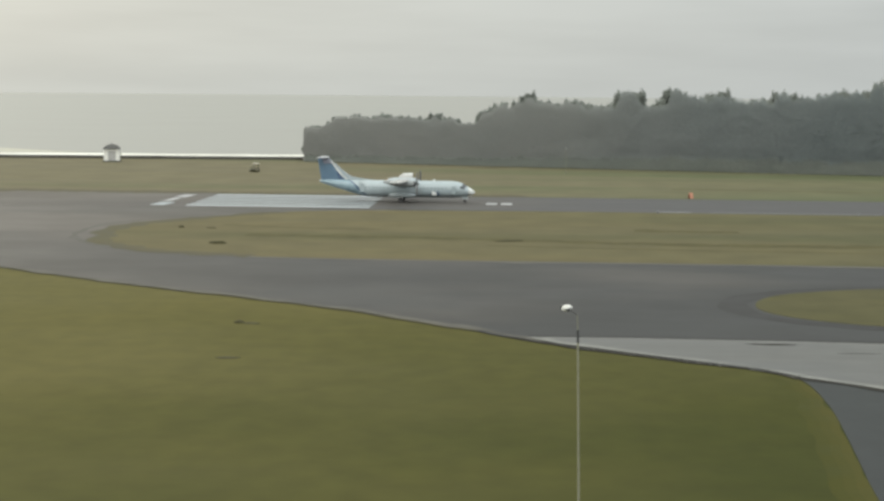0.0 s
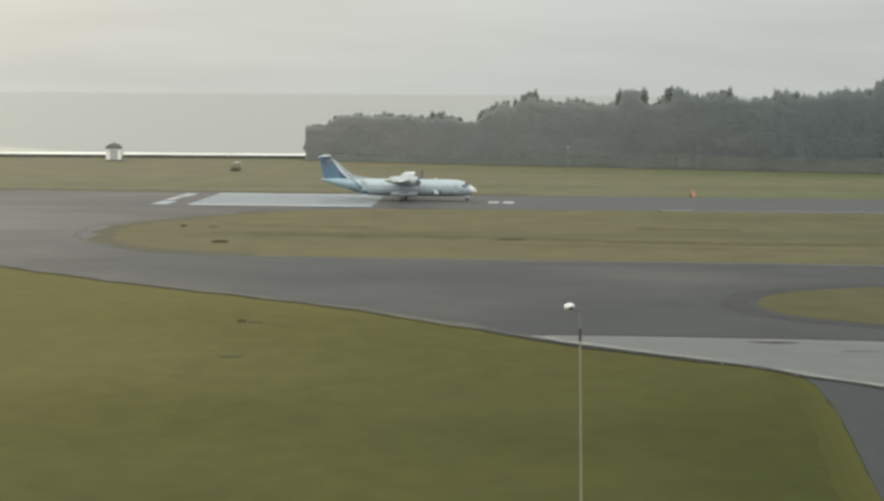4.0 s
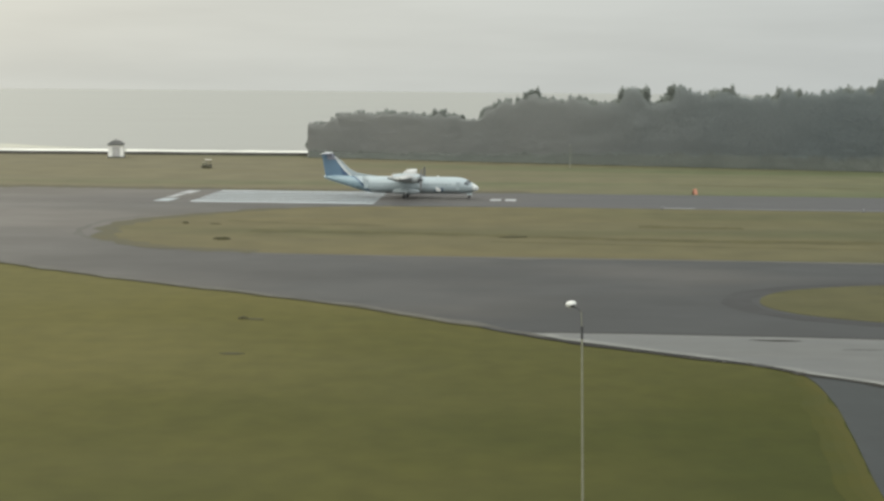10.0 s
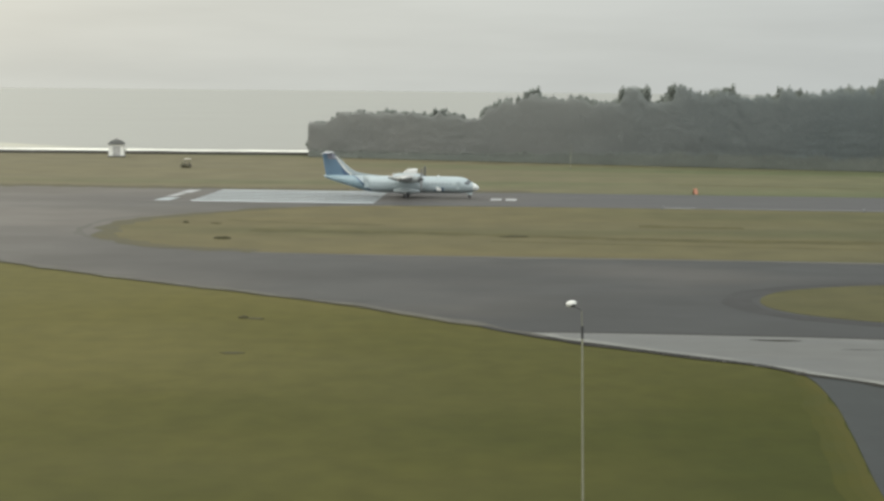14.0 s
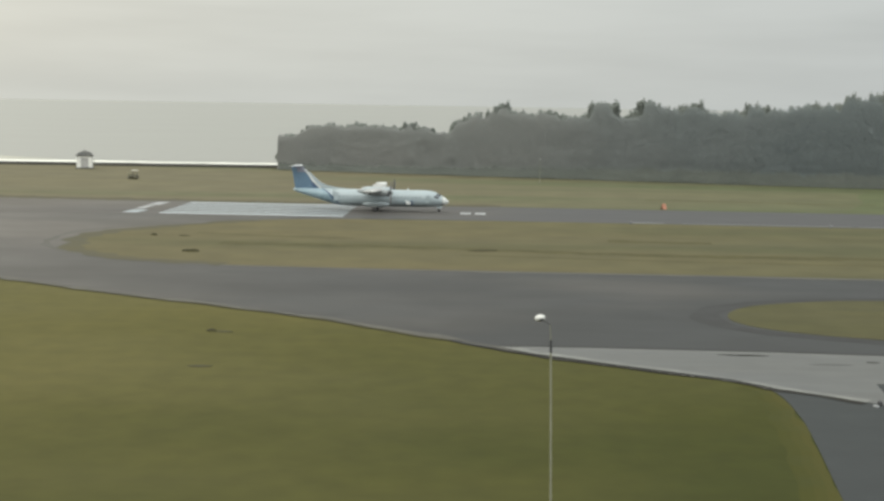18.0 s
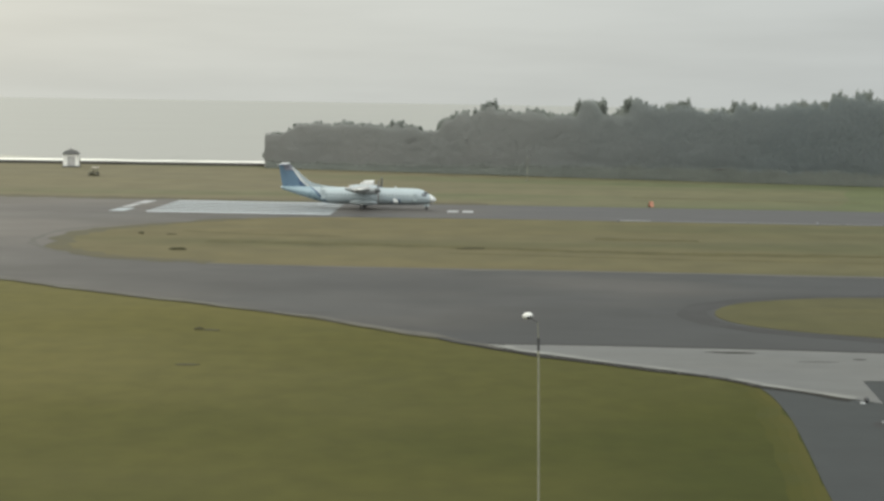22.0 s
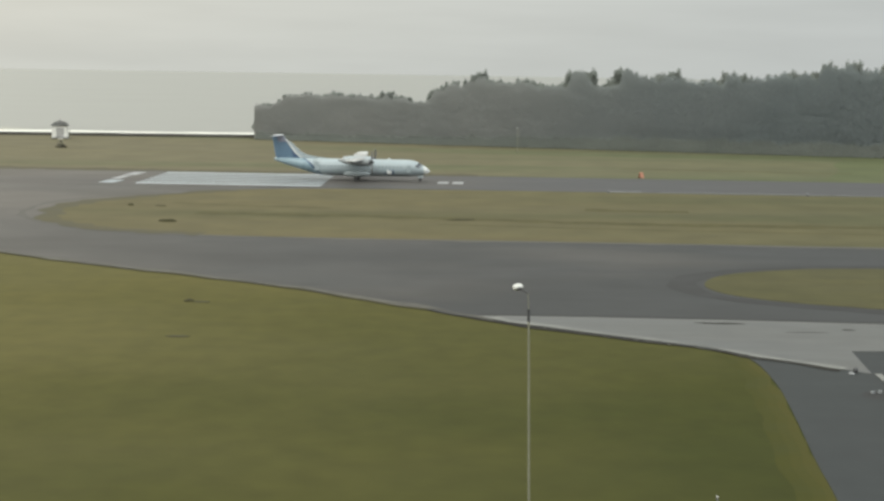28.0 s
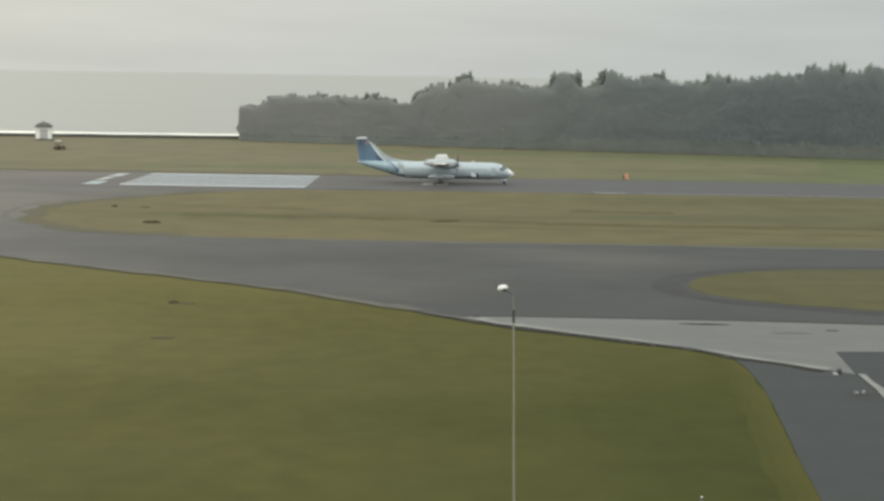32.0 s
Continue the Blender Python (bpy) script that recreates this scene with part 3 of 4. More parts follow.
# eastward place and height of the wood's outline
TOPS = [(-36.3, 8.4), (-35.5, 9.4), (-32.1, 8.9), (-29.5, 10.2), (-27.2, 11.9), (-22.9, 12.0), (-22.0, 12.9), (-20.8, 11.9), (-12.0, 12.0), (-11.0, 12.9), (-9.5, 12.0), (-2.4, 11.5), (-1.1, 13.0),
        (0.1, 11.3), (3.6, 12.0), (5.0, 10.9), (9.7, 11.2), (11.2, 13.4), (14.7, 15.4), (21.1, 16.2), (21.8, 17.8), (23.6, 17.8), (24.3, 16.1), (30.1, 16.7), (38.1, 15.6), (43.6, 15.4), (45.1, 19.4),
        (47.8, 19.7), (50.3, 15.9), (53.7, 15.6), (56.0, 16.9), (56.9, 19.6), (60.9, 19.5), (62.9, 17.8), (68.7, 18.6), (71.4, 17.6), (75.2, 17.8), (80.2, 17.1), (81.2, 19.4), (83.5, 19.4), (84.5, 17.7),
        (91.4, 19.4), (101.2, 19.2), (102.3, 21.3), (109.4, 21.8), (110.7, 20.4), (116.2, 21.6), (175, 22)]


def wood_height(x):
    for (x0, h0), (x1, h1) in zip(TOPS, TOPS[1:]):
        if x0 <= x <= x1:
            return h0 + (h1 - h0) * (x - x0) / (x1 - x0)
    return TOPS[0][1] if x < 0 else TOPS[-1][1]


def wood_line(x):
    """How far off the wood's front stands at x."""
    return 384 - 0.32 * (x + 35) if x < 130 else 331


def facing_leaves(g, p, scatter, small, large):
    """Leaves at the points p, turned to the open field and the sky."""
    n = len(p)
    nrm = g.normal(scale=scatter, size=(n, 3)) + np.array([[0, -1.0, 0.75]])
    nrm /= np.linalg.norm(nrm, axis=1)[:, None]
    u = np.cross(nrm, g.normal(size=(n, 3)))
    u /= np.linalg.norm(u, axis=1)[:, None]
    v = np.cross(nrm, u)
    s = g.uniform(small, large, (n, 1))
    return np.stack([p - u * s, p - v * s * 0.6, p + u * s, p + v * s * 0.6], 1).reshape(-1, 3)


def build_wood():
    rng = random.Random(5)
    kinds = [build_tree(11 + i, s, t, 120) for i, (s, t) in enumerate(((2.6, 0.9), (3.0, 1.0), (2.3, 0.8), (3.3, 1.1), (2.0, 0.75), (2.8, 1.2)))]
    first = True
    used = set()
    for row, (back, step, low) in enumerate(((3.6, 3.9, 0.84), (6.5, 2.7, 0.97), (10.5, 3.6, 1.0))):
        x = -34.2 + row * 0.8
        while x < 165:
            k = rng.randrange(6)
            y = wood_line(x) + back + rng.uniform(-1.3, 1.3)
            xx = x * (1 + back / 360.0) if x > 0 else x
            h = wood_height(x) * (low if row == 0 else 1.0) * rng.uniform(0.99, 1.045)
            s = h / 10.2
            w = (1.05 if row == 0 else 1.02) * rng.uniform(0.85, 1.15)
            m = Matrix.LocRotScale((xx, y, 0), Euler((0, 0, rng.uniform(0, 6.28))), (w, w, s))
            if k in used:
                copy_thing(kinds[k], m)
            else:
                kinds[k].matrix_basis = m
                used.add(k)
            x += step * rng.uniform(0.75, 1.25)
    # the inner wood, never seen apart
    g = np.random.default_rng(3)
    n = 2600
    x = g.uniform(-34, 185, n)
    back = g.uniform(5, 30, n)
    h = np.array([wood_height(v) for v in x]) * 0.84
    y = np.array([wood_line(v) for v in x]) + back
    c = np.stack([x, y, g.uniform(0.05, 1, n) * h], 1)
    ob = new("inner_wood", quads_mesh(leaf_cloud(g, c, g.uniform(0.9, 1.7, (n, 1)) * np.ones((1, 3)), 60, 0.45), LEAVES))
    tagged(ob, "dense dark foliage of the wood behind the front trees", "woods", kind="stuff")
    # added leaf sheet closing the wood's front, covering dark gaps for a hazy, flat look
    n = 520000
    x = g.uniform(-36, 172, n)
    top = np.array([wood_height(v) * (0.945 + 0.07 * noise.noise((v * 0.42, 7.0, 0.0))) for v in x])
    z = g.uniform(0.0, 1.0, n) * top * g.uniform(0.94, 1.05, n)
    bulge = np.array([noise.noise((a * 0.16, b * 0.2, 4.0)) + 0.5 * noise.noise((a * 0.55, b * 0.6, 9.0)) for a, b in zip(x, z)])
    y = np.array([wood_line(v) for v in x]) - 2.2 + 0.28 * bulge + g.uniform(-0.3, 0.5, n) + 1.6 * (z / 14.0) ** 2
    p = np.stack([x, y, z], 1)
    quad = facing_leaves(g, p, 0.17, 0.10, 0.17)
    tagged(new("front_foliage", quads_mesh(quad, LEAVES_FRONT)), "dull grey-green added leaves, paled for haze, closing the front of the wood", "foliage", kind="stuff")
    # dark ditch and shrubs at its foot
    setting("wood_ditch", strip([(v, wood_line(v) - 5.0) for v in range(-37, 172, 4)], 0.7, 0.7, 0.03, 0.6), SOIL, "dark ditch along the wood", "ditch")
    n = 110000
    x = g.uniform(-35.5, 172, n)
    up = g.uniform(0.0, 1.0, n)
    tall = np.array([1.5 + 1.4 * min(1, max(0, v / 60)) + 0.9 * noise.noise((v * 0.22, 2.0, 0.0)) + 0.6 * noise.noise((v * 0.9, 5.0, 0.0)) for v in x])
    y = np.array([wood_line(v) for v in x]) - 4.4 + 2.0 * up ** 1.5 + 0.2 * np.array([noise.noise((a * 0.5, b * 2.0, 1.0)) for a, b in zip(x, up)]) + g.uniform(-0.2, 0.3, n)
    quad = facing_leaves(g, np.stack([x, y, up * tall * g.uniform(0.75, 1.15, n)], 1), 0.22, 0.09, 0.16)
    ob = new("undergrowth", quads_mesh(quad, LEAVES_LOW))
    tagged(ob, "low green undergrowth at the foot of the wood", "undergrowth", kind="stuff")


build_wood()


# ---- the airliner: x towards its nose, 0 at the main wheels, the runway at z = 0 ----
def ring(x, zc, ry, rz, n=28, squash=0.0):
    return [(x, ry * math.cos(2 * math.pi * i / n), zc + rz * math.sin(2 * math.pi * i / n)) for i in range(n)]


def wing_section(chord, thick, n=14):
    """Airfoil outline, x forward from the trailing edge, z up."""
    pts = []
    for i in range(n):
        a = 2 * math.pi * i / n
        x = 0.5 + 0.5 * math.cos(a)
        t = thick * chord * (math.sin(a)) * (0.35 + 0.75 * x) * 0.62
        pts.append((x * chord, t))
    return pts


NACELLE = surface("nacelle_paint", (0.165, 0.178, 0.180), (0.205, 0.218, 0.220), 0.45, 0.6, 6, 0.02, 0.002)
NAME_GREY = surface("name_bar_paint", (0.24, 0.285, 0.31), (0.28, 0.325, 0.35), 0.42, 0.4, 6, 0.02, 0.002)
WING_GREY = surface("grey_wing_paint", (0.205, 0.205, 0.20), (0.255, 0.255, 0.25), 0.35, 0.6, 6, 0.02, 0.002)


def build_airliner():
    plane = new("airliner")
    tagged(plane, "pale twin-propeller airliner with a blue tail on the runway", "airplane")
    N = 12.45
    stations = [(0.02, 1.72, 0.06, 0.06), (0.25, 1.74, 0.36, 0.33), (0.6, 1.80, 0.60, 0.55), (1.1, 1.88, 0.84, 0.78), (1.7, 2.00, 1.05, 1.02), (2.2, 2.10, 1.18, 1.20), (2.9, 2.17, 1.32, 1.34),
                (3.8, 2.2, 1.41, 1.41), (5.0, 2.2, 1.43, 1.43), (8.0, 2.2, 1.43, 1.43), (12.0, 2.2, 1.43, 1.43), (16.0, 2.2, 1.43, 1.43), (18.2, 2.22, 1.43, 1.42), (19.8, 2.36, 1.33, 1.28)]
    body = part("fuselage", loft([ring(N - x, z, a, b) for x, z, a, b in stations]), FUSELAGE, plane, smooth=True)
    tail = [(19.8, 2.36, 1.33, 1.28), (21.4, 2.60, 1.15, 1.06), (23.0, 2.86, 0.92, 0.82), (24.6, 3.10, 0.66, 0.58), (25.8, 3.28, 0.42, 0.36), (26.6, 3.42, 0.18, 0.17)]
    part("tail_cone", loft([ring(N - x, z, a, b) for x, z, a, b in tail]), TAIL_CYAN, plane, "light blue tail cone", smooth=True)
    nose = [(x, z, a + 0.006, b + 0.006) for x, z, a, b in stations[:4]]
    part("radome", loft([ring(N - x, z, a, b) for x, z, a, b in nose]), AIR_WHITE, plane, "white nose cone", smooth=True)

    def side_band(x0, x1, a0, a1, material, name, label, out=0.012, n=10, cross=6):
        """A painted band on the hull between two angles (degrees up from the side)."""
        for side in (-1, 1):
            bm = bmesh.new()
            rows = []
            for i in range(n + 1):
                x = x0 + (x1 - x0) * i / n
                for (xa, za, ya, ra), (xb, zb, yb, rb) in zip(stations + tail[1:], (stations + tail[1:])[1:]):
                    if xa <= x <= xb:
                        t = (x - xa) / (xb - xa)
                        zc, ry, rz = za + (zb - za) * t, ya + (yb - ya) * t, ra + (rb - ra) * t
                row = []
                for j in range(cross + 1):
                    a = radians(a0(i / n) + (a1(i / n) - a0(i / n)) * j / cross)
                    row.append(bm.verts.new((N - x, side * (ry + out) * math.cos(a), zc + (rz + out) * math.sin(a))))
                rows.append(row)
            for a, b in zip(rows, rows[1:]):
                for j in range(cross):
                    bm.faces.new((a[j], a[j + 1], b[j + 1], b[j]))
            bmesh.ops.recalc_face_normals(bm, faces=bm.faces[:])
            part(name, bm, material, plane, label, smooth=True)

    def sweep(x):
        """Angle up the hull at which the tail's paint begins."""
        return -66 + 42 * (x - 18.3)

    side_band(18.3, 19.8, lambda t: -88, lambda t: sweep(18.3 + 1.5 * t), TAIL_CYAN, "swoosh", "light blue sweep of paint")
    side_band(19.8, 21.9, lambda t: sweep(19.8 + 2.1 * t), lambda t: 90, FUSELAGE, "tail_panel", "pale panel before the tail")
    side_band(18.3, 21.9, lambda t: sweep(18.3 + 3.6 * t) - 11, lambda t: min(90, sweep(18.3 + 3.6 * t) + 7), TAIL_NAVY, "swoosh", "navy sweep of paint", 0.020)
    side_band(3.6, 18.4, lambda t: -82, lambda t: -42, BELLY, "belly_panel", "grey belly paint", 0.010)
    side_band(4.0, 8.8, lambda t: -26, lambda t: -4, NAME_GREY, "name_bar", "plain grey-blue lettering bar", 0.014)
    side_band(6.45, 7.3, lambda t: -44, lambda t: -24 + 16 * t, BRIGHT, "side_panel", "bright white patch on the side", 0.022)
    side_band(6.1, 6.45, lambda t: -46, lambda t: -14, TAIL_NAVY, "side_panel", "dark navy edge of the white patch", 0.022)
    side_band(7.3, 7.55, lambda t: -44, lambda t: -26, TAIL_NAVY, "side_panel", "dark navy edge of the white patch", 0.022)
    # windscreen panes
    for a0, a1, x0, x1 in ((64, 86, 1.35, 2.0), (38, 60, 1.45, 2.15), (14, 34, 1.75, 2.5)):
        side_band(x0, x1, lambda t, a=a0: a, lambda t, a=a1: a, GLASS_DARK, "windscreen_pane", "dark cockpit pane", 0.015, 4, 4)
    # cabin windows
    pane = mesh_of(box(0.22, 0.03, 0.28, bevel=0.06), PANE_GREY)
    pane_x = [4.9 + 0.62 * i for i in range(23)]
    for side in (-1, 1):
        for x in pane_x:
            piece("cabin_window", pane, plane, pose(N - x, side * 1.41, 2.47, side * 10.0))
    # doors
    for side, x, w, h in ((-1, 3.6, 0.62, 1.3), (-1, 19.2, 0.7, 1.5), (1, 4.1, 1.3, 1.5), (1, 19.0, 0.8, 1.7)):
        r = 1.40 if x < 10 else 1.37
        d = part("door", box(w, 0.05, h, pose(N - x, side * r, 2.15 if x < 10 else 2.4, side * -1.0), 0.02), FUSELAGE, plane, "pale cabin door")
        part("door_handle", box(0.18, 0.04, 0.05, pose(N - x, side * (r + 0.04), 2.2 if x < 10 else 2.45)), DARK_METAL, d)
    # fin, rudder, dorsal fillet, tailplane
    def plate(outline, half, name, material, label, taper=0.35):
        bm = bmesh.new()
        z0, z1 = min(z for _, z in outline), max(z for _, z in outline)
        sides = []
        for s in (-1, 1):
            sides.append([bm.verts.new((N - x, s * half * (1 - (1 - taper) * (z - z0) / (z1 - z0)), z)) for x, z in outline])
        n = len(outline)
        bm.faces.new(sides[0])
        bm.faces.new(sides[1][::-1])
        for i in range(n):
            j = (i + 1) % n
            bm.faces.new((sides[0][j], sides[0][i], sides[1][i], sides[1][j]))
        bmesh.ops.recalc_face_normals(bm, faces=bm.faces[:])
        bmesh.ops.bevel(bm, geom=[e for e in bm.edges if abs(e.verts[0].co.y - e.verts[1].co.y) < 0.01], offset=half * 0.35, segments=2, affect="EDGES")
        return part(name, bm, material, plane, label)

    plate([(21.4, 3.5), (22.6, 4.3), (24.95, 7.3), (26.15, 7.3), (25.3, 3.3)], 0.17, "fin", TAIL_BLUE, "blue tail fin")
    plate([(24.3, 6.35), (24.98, 7.32), (26.17, 7.32), (25.95, 6.35)], 0.176, "fin_cap", TAIL_MAUVE, "mauve-grey top of the fin", 0.4)
    rudder = plate([(25.34, 3.4), (26.19, 7.3), (26.95, 7.3), (26.3, 3.5)], 0.10, "rudder", TAIL_BLUE, "blue rudder")
    part("hinge", rod(0.06, 0.06, (N - 25.35, 0, 3.5), (N - 26.15, 0, 7.2), 8), TAIL_NAVY, rudder)
    plate([(16.3, 3.55), (19.2, 3.86), (21.0, 4.2), (22.0, 4.75), (22.9, 5.5), (23.8, 6.4), (24.3, 6.4), (23.0, 4.4), (21.9, 3.5), (21.0, 3.3)], 0.14, "dorsal_fillet", FUSELAGE, "pale fillet before the fin")
    plate([(22.1, 3.5), (22.75, 4.1), (23.5, 5.1), (23.75, 5.1), (23.5, 4.3), (23.2, 3.45)], 0.185, "fin_stripe", TAIL_NAVY, "navy stripe on the fin", 0.8)
    plate([(21.3, 3.5), (22.5, 4.3), (24.5, 6.85), (24.85, 6.85), (22.98, 4.35), (22.05, 3.5)], 0.190, "fin_leading_band", AIR_WHITE, "pale band along the fin's leading edge", 0.8)
    for s in (-1, 1):
        rings = []
        for y, chord, x in ((0.0, 1.45, 25.2), (3.65, 0.95, 25.5)):
            rings.append([(N - x - chord + px, s * y, 7.42 + pz) for px, pz in wing_section(chord, 0.11)])
        stab = part("tailplane", loft(rings), TAIL_MAUVE, plane, "mauve-grey tailplane half", smooth=True)
        part("elevator", box(0.32, 3.3, 0.03, pose(N - 26.6, s * 1.9, 7.42, 0, 0, s * 4)), BARE_METAL, stab)
    part("tail_bullet", ball(0.85, 0.17, 0.16, pose(N - 25.85, 0, 7.42)), AIR_WHITE, plane, smooth=True)
    # wing
    for s in (-1, 1):
        rings = []
        for y, chord, le, z in ((0.0, 2.57, 11.1, 3.72), (4.9, 2.57, 11.1, 3.76), (13.4, 1.62, 11.55, 4.05), (13.55, 1.35, 11.7, 4.06)):
            rings.append([(N - le - chord + px, s * y, z + pz) for px, pz in wing_section(chord, 0.16 - 0.004 * y)])
        wing = part("wing", loft(rings), WING_GREY, plane, "light grey high-set wing", smooth=True)
        # outer wing tops whitened to imitate the brightly lit far wing
        skin = bmesh.new()
        rows = []
        for y, chord, le, z in ((9.5, 2.06, 11.34, 3.917), (13.38, 1.62, 11.55, 4.05)):
            rows.append([skin.verts.new((N - le - chord + px, s * y, z + pz + 0.012)) for px, pz in wing_section(chord, 0.16 - 0.004 * y)[1:7]])
        for j in range(5):
            skin.faces.new((rows[0][j], rows[0][j + 1], rows[1][j + 1], rows[1][j]))
        bmesh.ops.recalc_face_normals(skin, faces=skin.faces[:])
        part("upper_skin", skin, AIR_WHITE, wing, "upper wing skin, painted white as if brightly lit", smooth=True)
        part("flap", box(0.5, 3.6, 0.05, pose(N - 13.55, s * 2.2, 3.66)), BARE_METAL, wing)
        part("flap", box(0.42, 4.2, 0.045, pose(N - 13.4, s * 7.4, 3.83, s * 2.0, 0, s * 3)), BARE_METAL, wing)
        part("aileron", box(0.36, 3.2, 0.04, pose(N - 13.25, s * 11.5, 3.97, s * 2.0, 0, s * 3)), BARE_METAL, wing)
        part("tip_light", ball(0.12, 0.08, 0.07, pose(N - 12.0, s * 13.6, 4.06)), WHITE_METAL, wing)
    part("wing_fairing", ball(2.9, 0.95, 0.52, pose(N - 12.3, 0, 3.52)), FUSELAGE, plane, smooth=True)
    # nacelles and propellers
    spinners = []
    for s in (-1, 1):
        y = s * 4.05
        prof = [(9.86, 3.34, 0.30, 0.30), (9.95, 3.34, 0.46, 0.48), (10.4, 3.32, 0.50, 0.55), (11.2, 3.32, 0.52, 0.60), (12.6, 3.38, 0.50, 0.53), (14.0, 3.46, 0.42, 0.44), (15.3, 3.60, 0.16, 0.16)]
        nac = part("nacelle", loft([[(p[0], p[1] + y, p[2]) for p in ring(N - x, z, a, b, 20)] for x, z, a, b in prof]), NACELLE, plane, "grey-brown engine nacelle", smooth=True)
        part("intake", ball(0.16, 0.26, 0.15, pose(N - 9.95, y, 2.86)), BLACK_PAINT, nac)
        part("exhaust", rod(0.15, 0.18, (N - 13.0, y + s * 0.42, 3.3), (N - 13.7, y + s * 0.62, 3.28)), BARE_METAL, nac)
        part("cowl_band", loft([[(p[0], p[1] + y, p[2]) for p in ring(N - x, z, a, b, 20)] for x, z, a, b in ((9.90, 3.34, 0.44, 0.46), (10.12, 3.33, 0.505, 0.545))]), DARK_METAL, nac, smooth=True)
        hub = part("propeller", loft([[(p[0], p[1], p[2]) for p in ring(x, 0, r, r, 16)] for x, r in ((0.62, 0.03), (0.45, 0.16), (0.2, 0.27), (0.0, 0.30))]), DARK_METAL, plane, "six-bladed propeller", smooth=True)
        hub.matrix_basis = pose(N - 9.84, y, 3.34)
        for k in range(6):
            rings = []
            for r, chord, twist in ((0.22, 0.16, 62), (0.6, 0.26, 50), (1.3, 0.30, 34), (1.8, 0.24, 24), (1.96, 0.16, 20)):
                c, w = math.cos(radians(twist)), math.sin(radians(twist))
                rings.append([(0.2 + px * c - pz * w, px * w * s + pz * c * s, r) for px, pz in [(u - chord / 2, v) for u, v in wing_section(chord, 0.12, 8)]])
            bm = loft(rings)
            blade = part("blade", bm, BLADE_GREY, hub, "dark grey propeller blade", smooth=True)
            blade.matrix_basis = pose(0, 0, 0, 60 * k)
        spinners.append(hub)
    # gear
    wheels = []
    tyre = join(rod(0.43, 0.43, (0, -0.11, 0), (0, 0.11, 0), 24))
    bmesh.ops.bevel(tyre, geom=[e for e in tyre.edges if abs(e.verts[0].co.y - e.verts[1].co.y) < 1e-4], offset=0.06, segments=3, affect="EDGES")
    tyre_me = mesh_of(tyre, RUBBER)
    rim_me = mesh_of(join(rod(0.22, 0.22, (0, -0.125, 0), (0, 0.125, 0), 16), box(0.30, 0.26, 0.05)), DARK_METAL)
    for s in (-1, 1):
        part("gear_sponson", ball(2.4, 0.52, 0.50, pose(0.1, s * 1.42, 1.15)), BELLY, plane, "grey bulged gear fairing", smooth=True)
        leg = part("main_leg", join(rod(0.11, 0.09, (0.1, s * 1.75, 1.1), (0, s * 2.05, 0.43)), rod(0.05, 0.05, (-0.6, s * 1.75, 1.0), (0, s * 2.05, 0.5))), BARE_METAL, plane)
        for dy in (-0.2, 0.2):
            w = piece("wheel", tyre_me, plane, pose(0, s * 2.05 + dy, 0.43))
            piece("rim", rim_me, w, Matrix.Identity(4))
            wheels.append((w, (0, s * 2.05 + dy, 0.43), 0.43))
    part("nose_leg", join(rod(0.07, 0.06, (10.75, 0, 1.0), (10.75, 0, 0.26)), rod(0.04, 0.04, (10.2, 0, 1.0), (10.75, 0, 0.4))), BARE_METAL, plane)
    small = Matrix.Diagonal((0.6, 0.75, 0.6, 1))
    for dy in (-0.17, 0.17):
        w = new("nose_wheel", tyre_me.copy())
        w.data.transform(small)
        w.parent = plane
        w.matrix_basis = pose(10.75, dy, 0.258)
        rim = new("rim", rim_me.copy())
        rim.data.transform(small)
        rim.parent = w
        wheels.append((w, (10.75, dy, 0.258), 0.258))
    for s in (-1, 1):
        part("nose_gear_door", box(0.9, 0.03, 0.34, pose(10.8, s * 0.27, 0.80, s * 12)), FUSELAGE, plane)
    part("antenna", box(0.3, 0.03, 0.28, pose(N - 7.0, 0, 3.75, 0, -15), 0.01), AIR_WHITE, plane)
    part("antenna", box(0.3, 0.03, 0.24, pose(N - 16.5, 0, 0.68, 0, 15), 0.01), AIR_WHITE, plane)
    part("beacon", ball(0.1, 0.1, 0.1, pose(N - 15.0, 0, 3.66)), ORANGE, plane, "red-orange beacon")
    return plane, spinners, wheels


PLANE, PROPELLERS, WHEELS = build_airliner()
PLANE_REST = (18.7, 1.2)
PLANE.matrix_basis = RUNWAY @ pose(*PLANE_REST, 0.034)


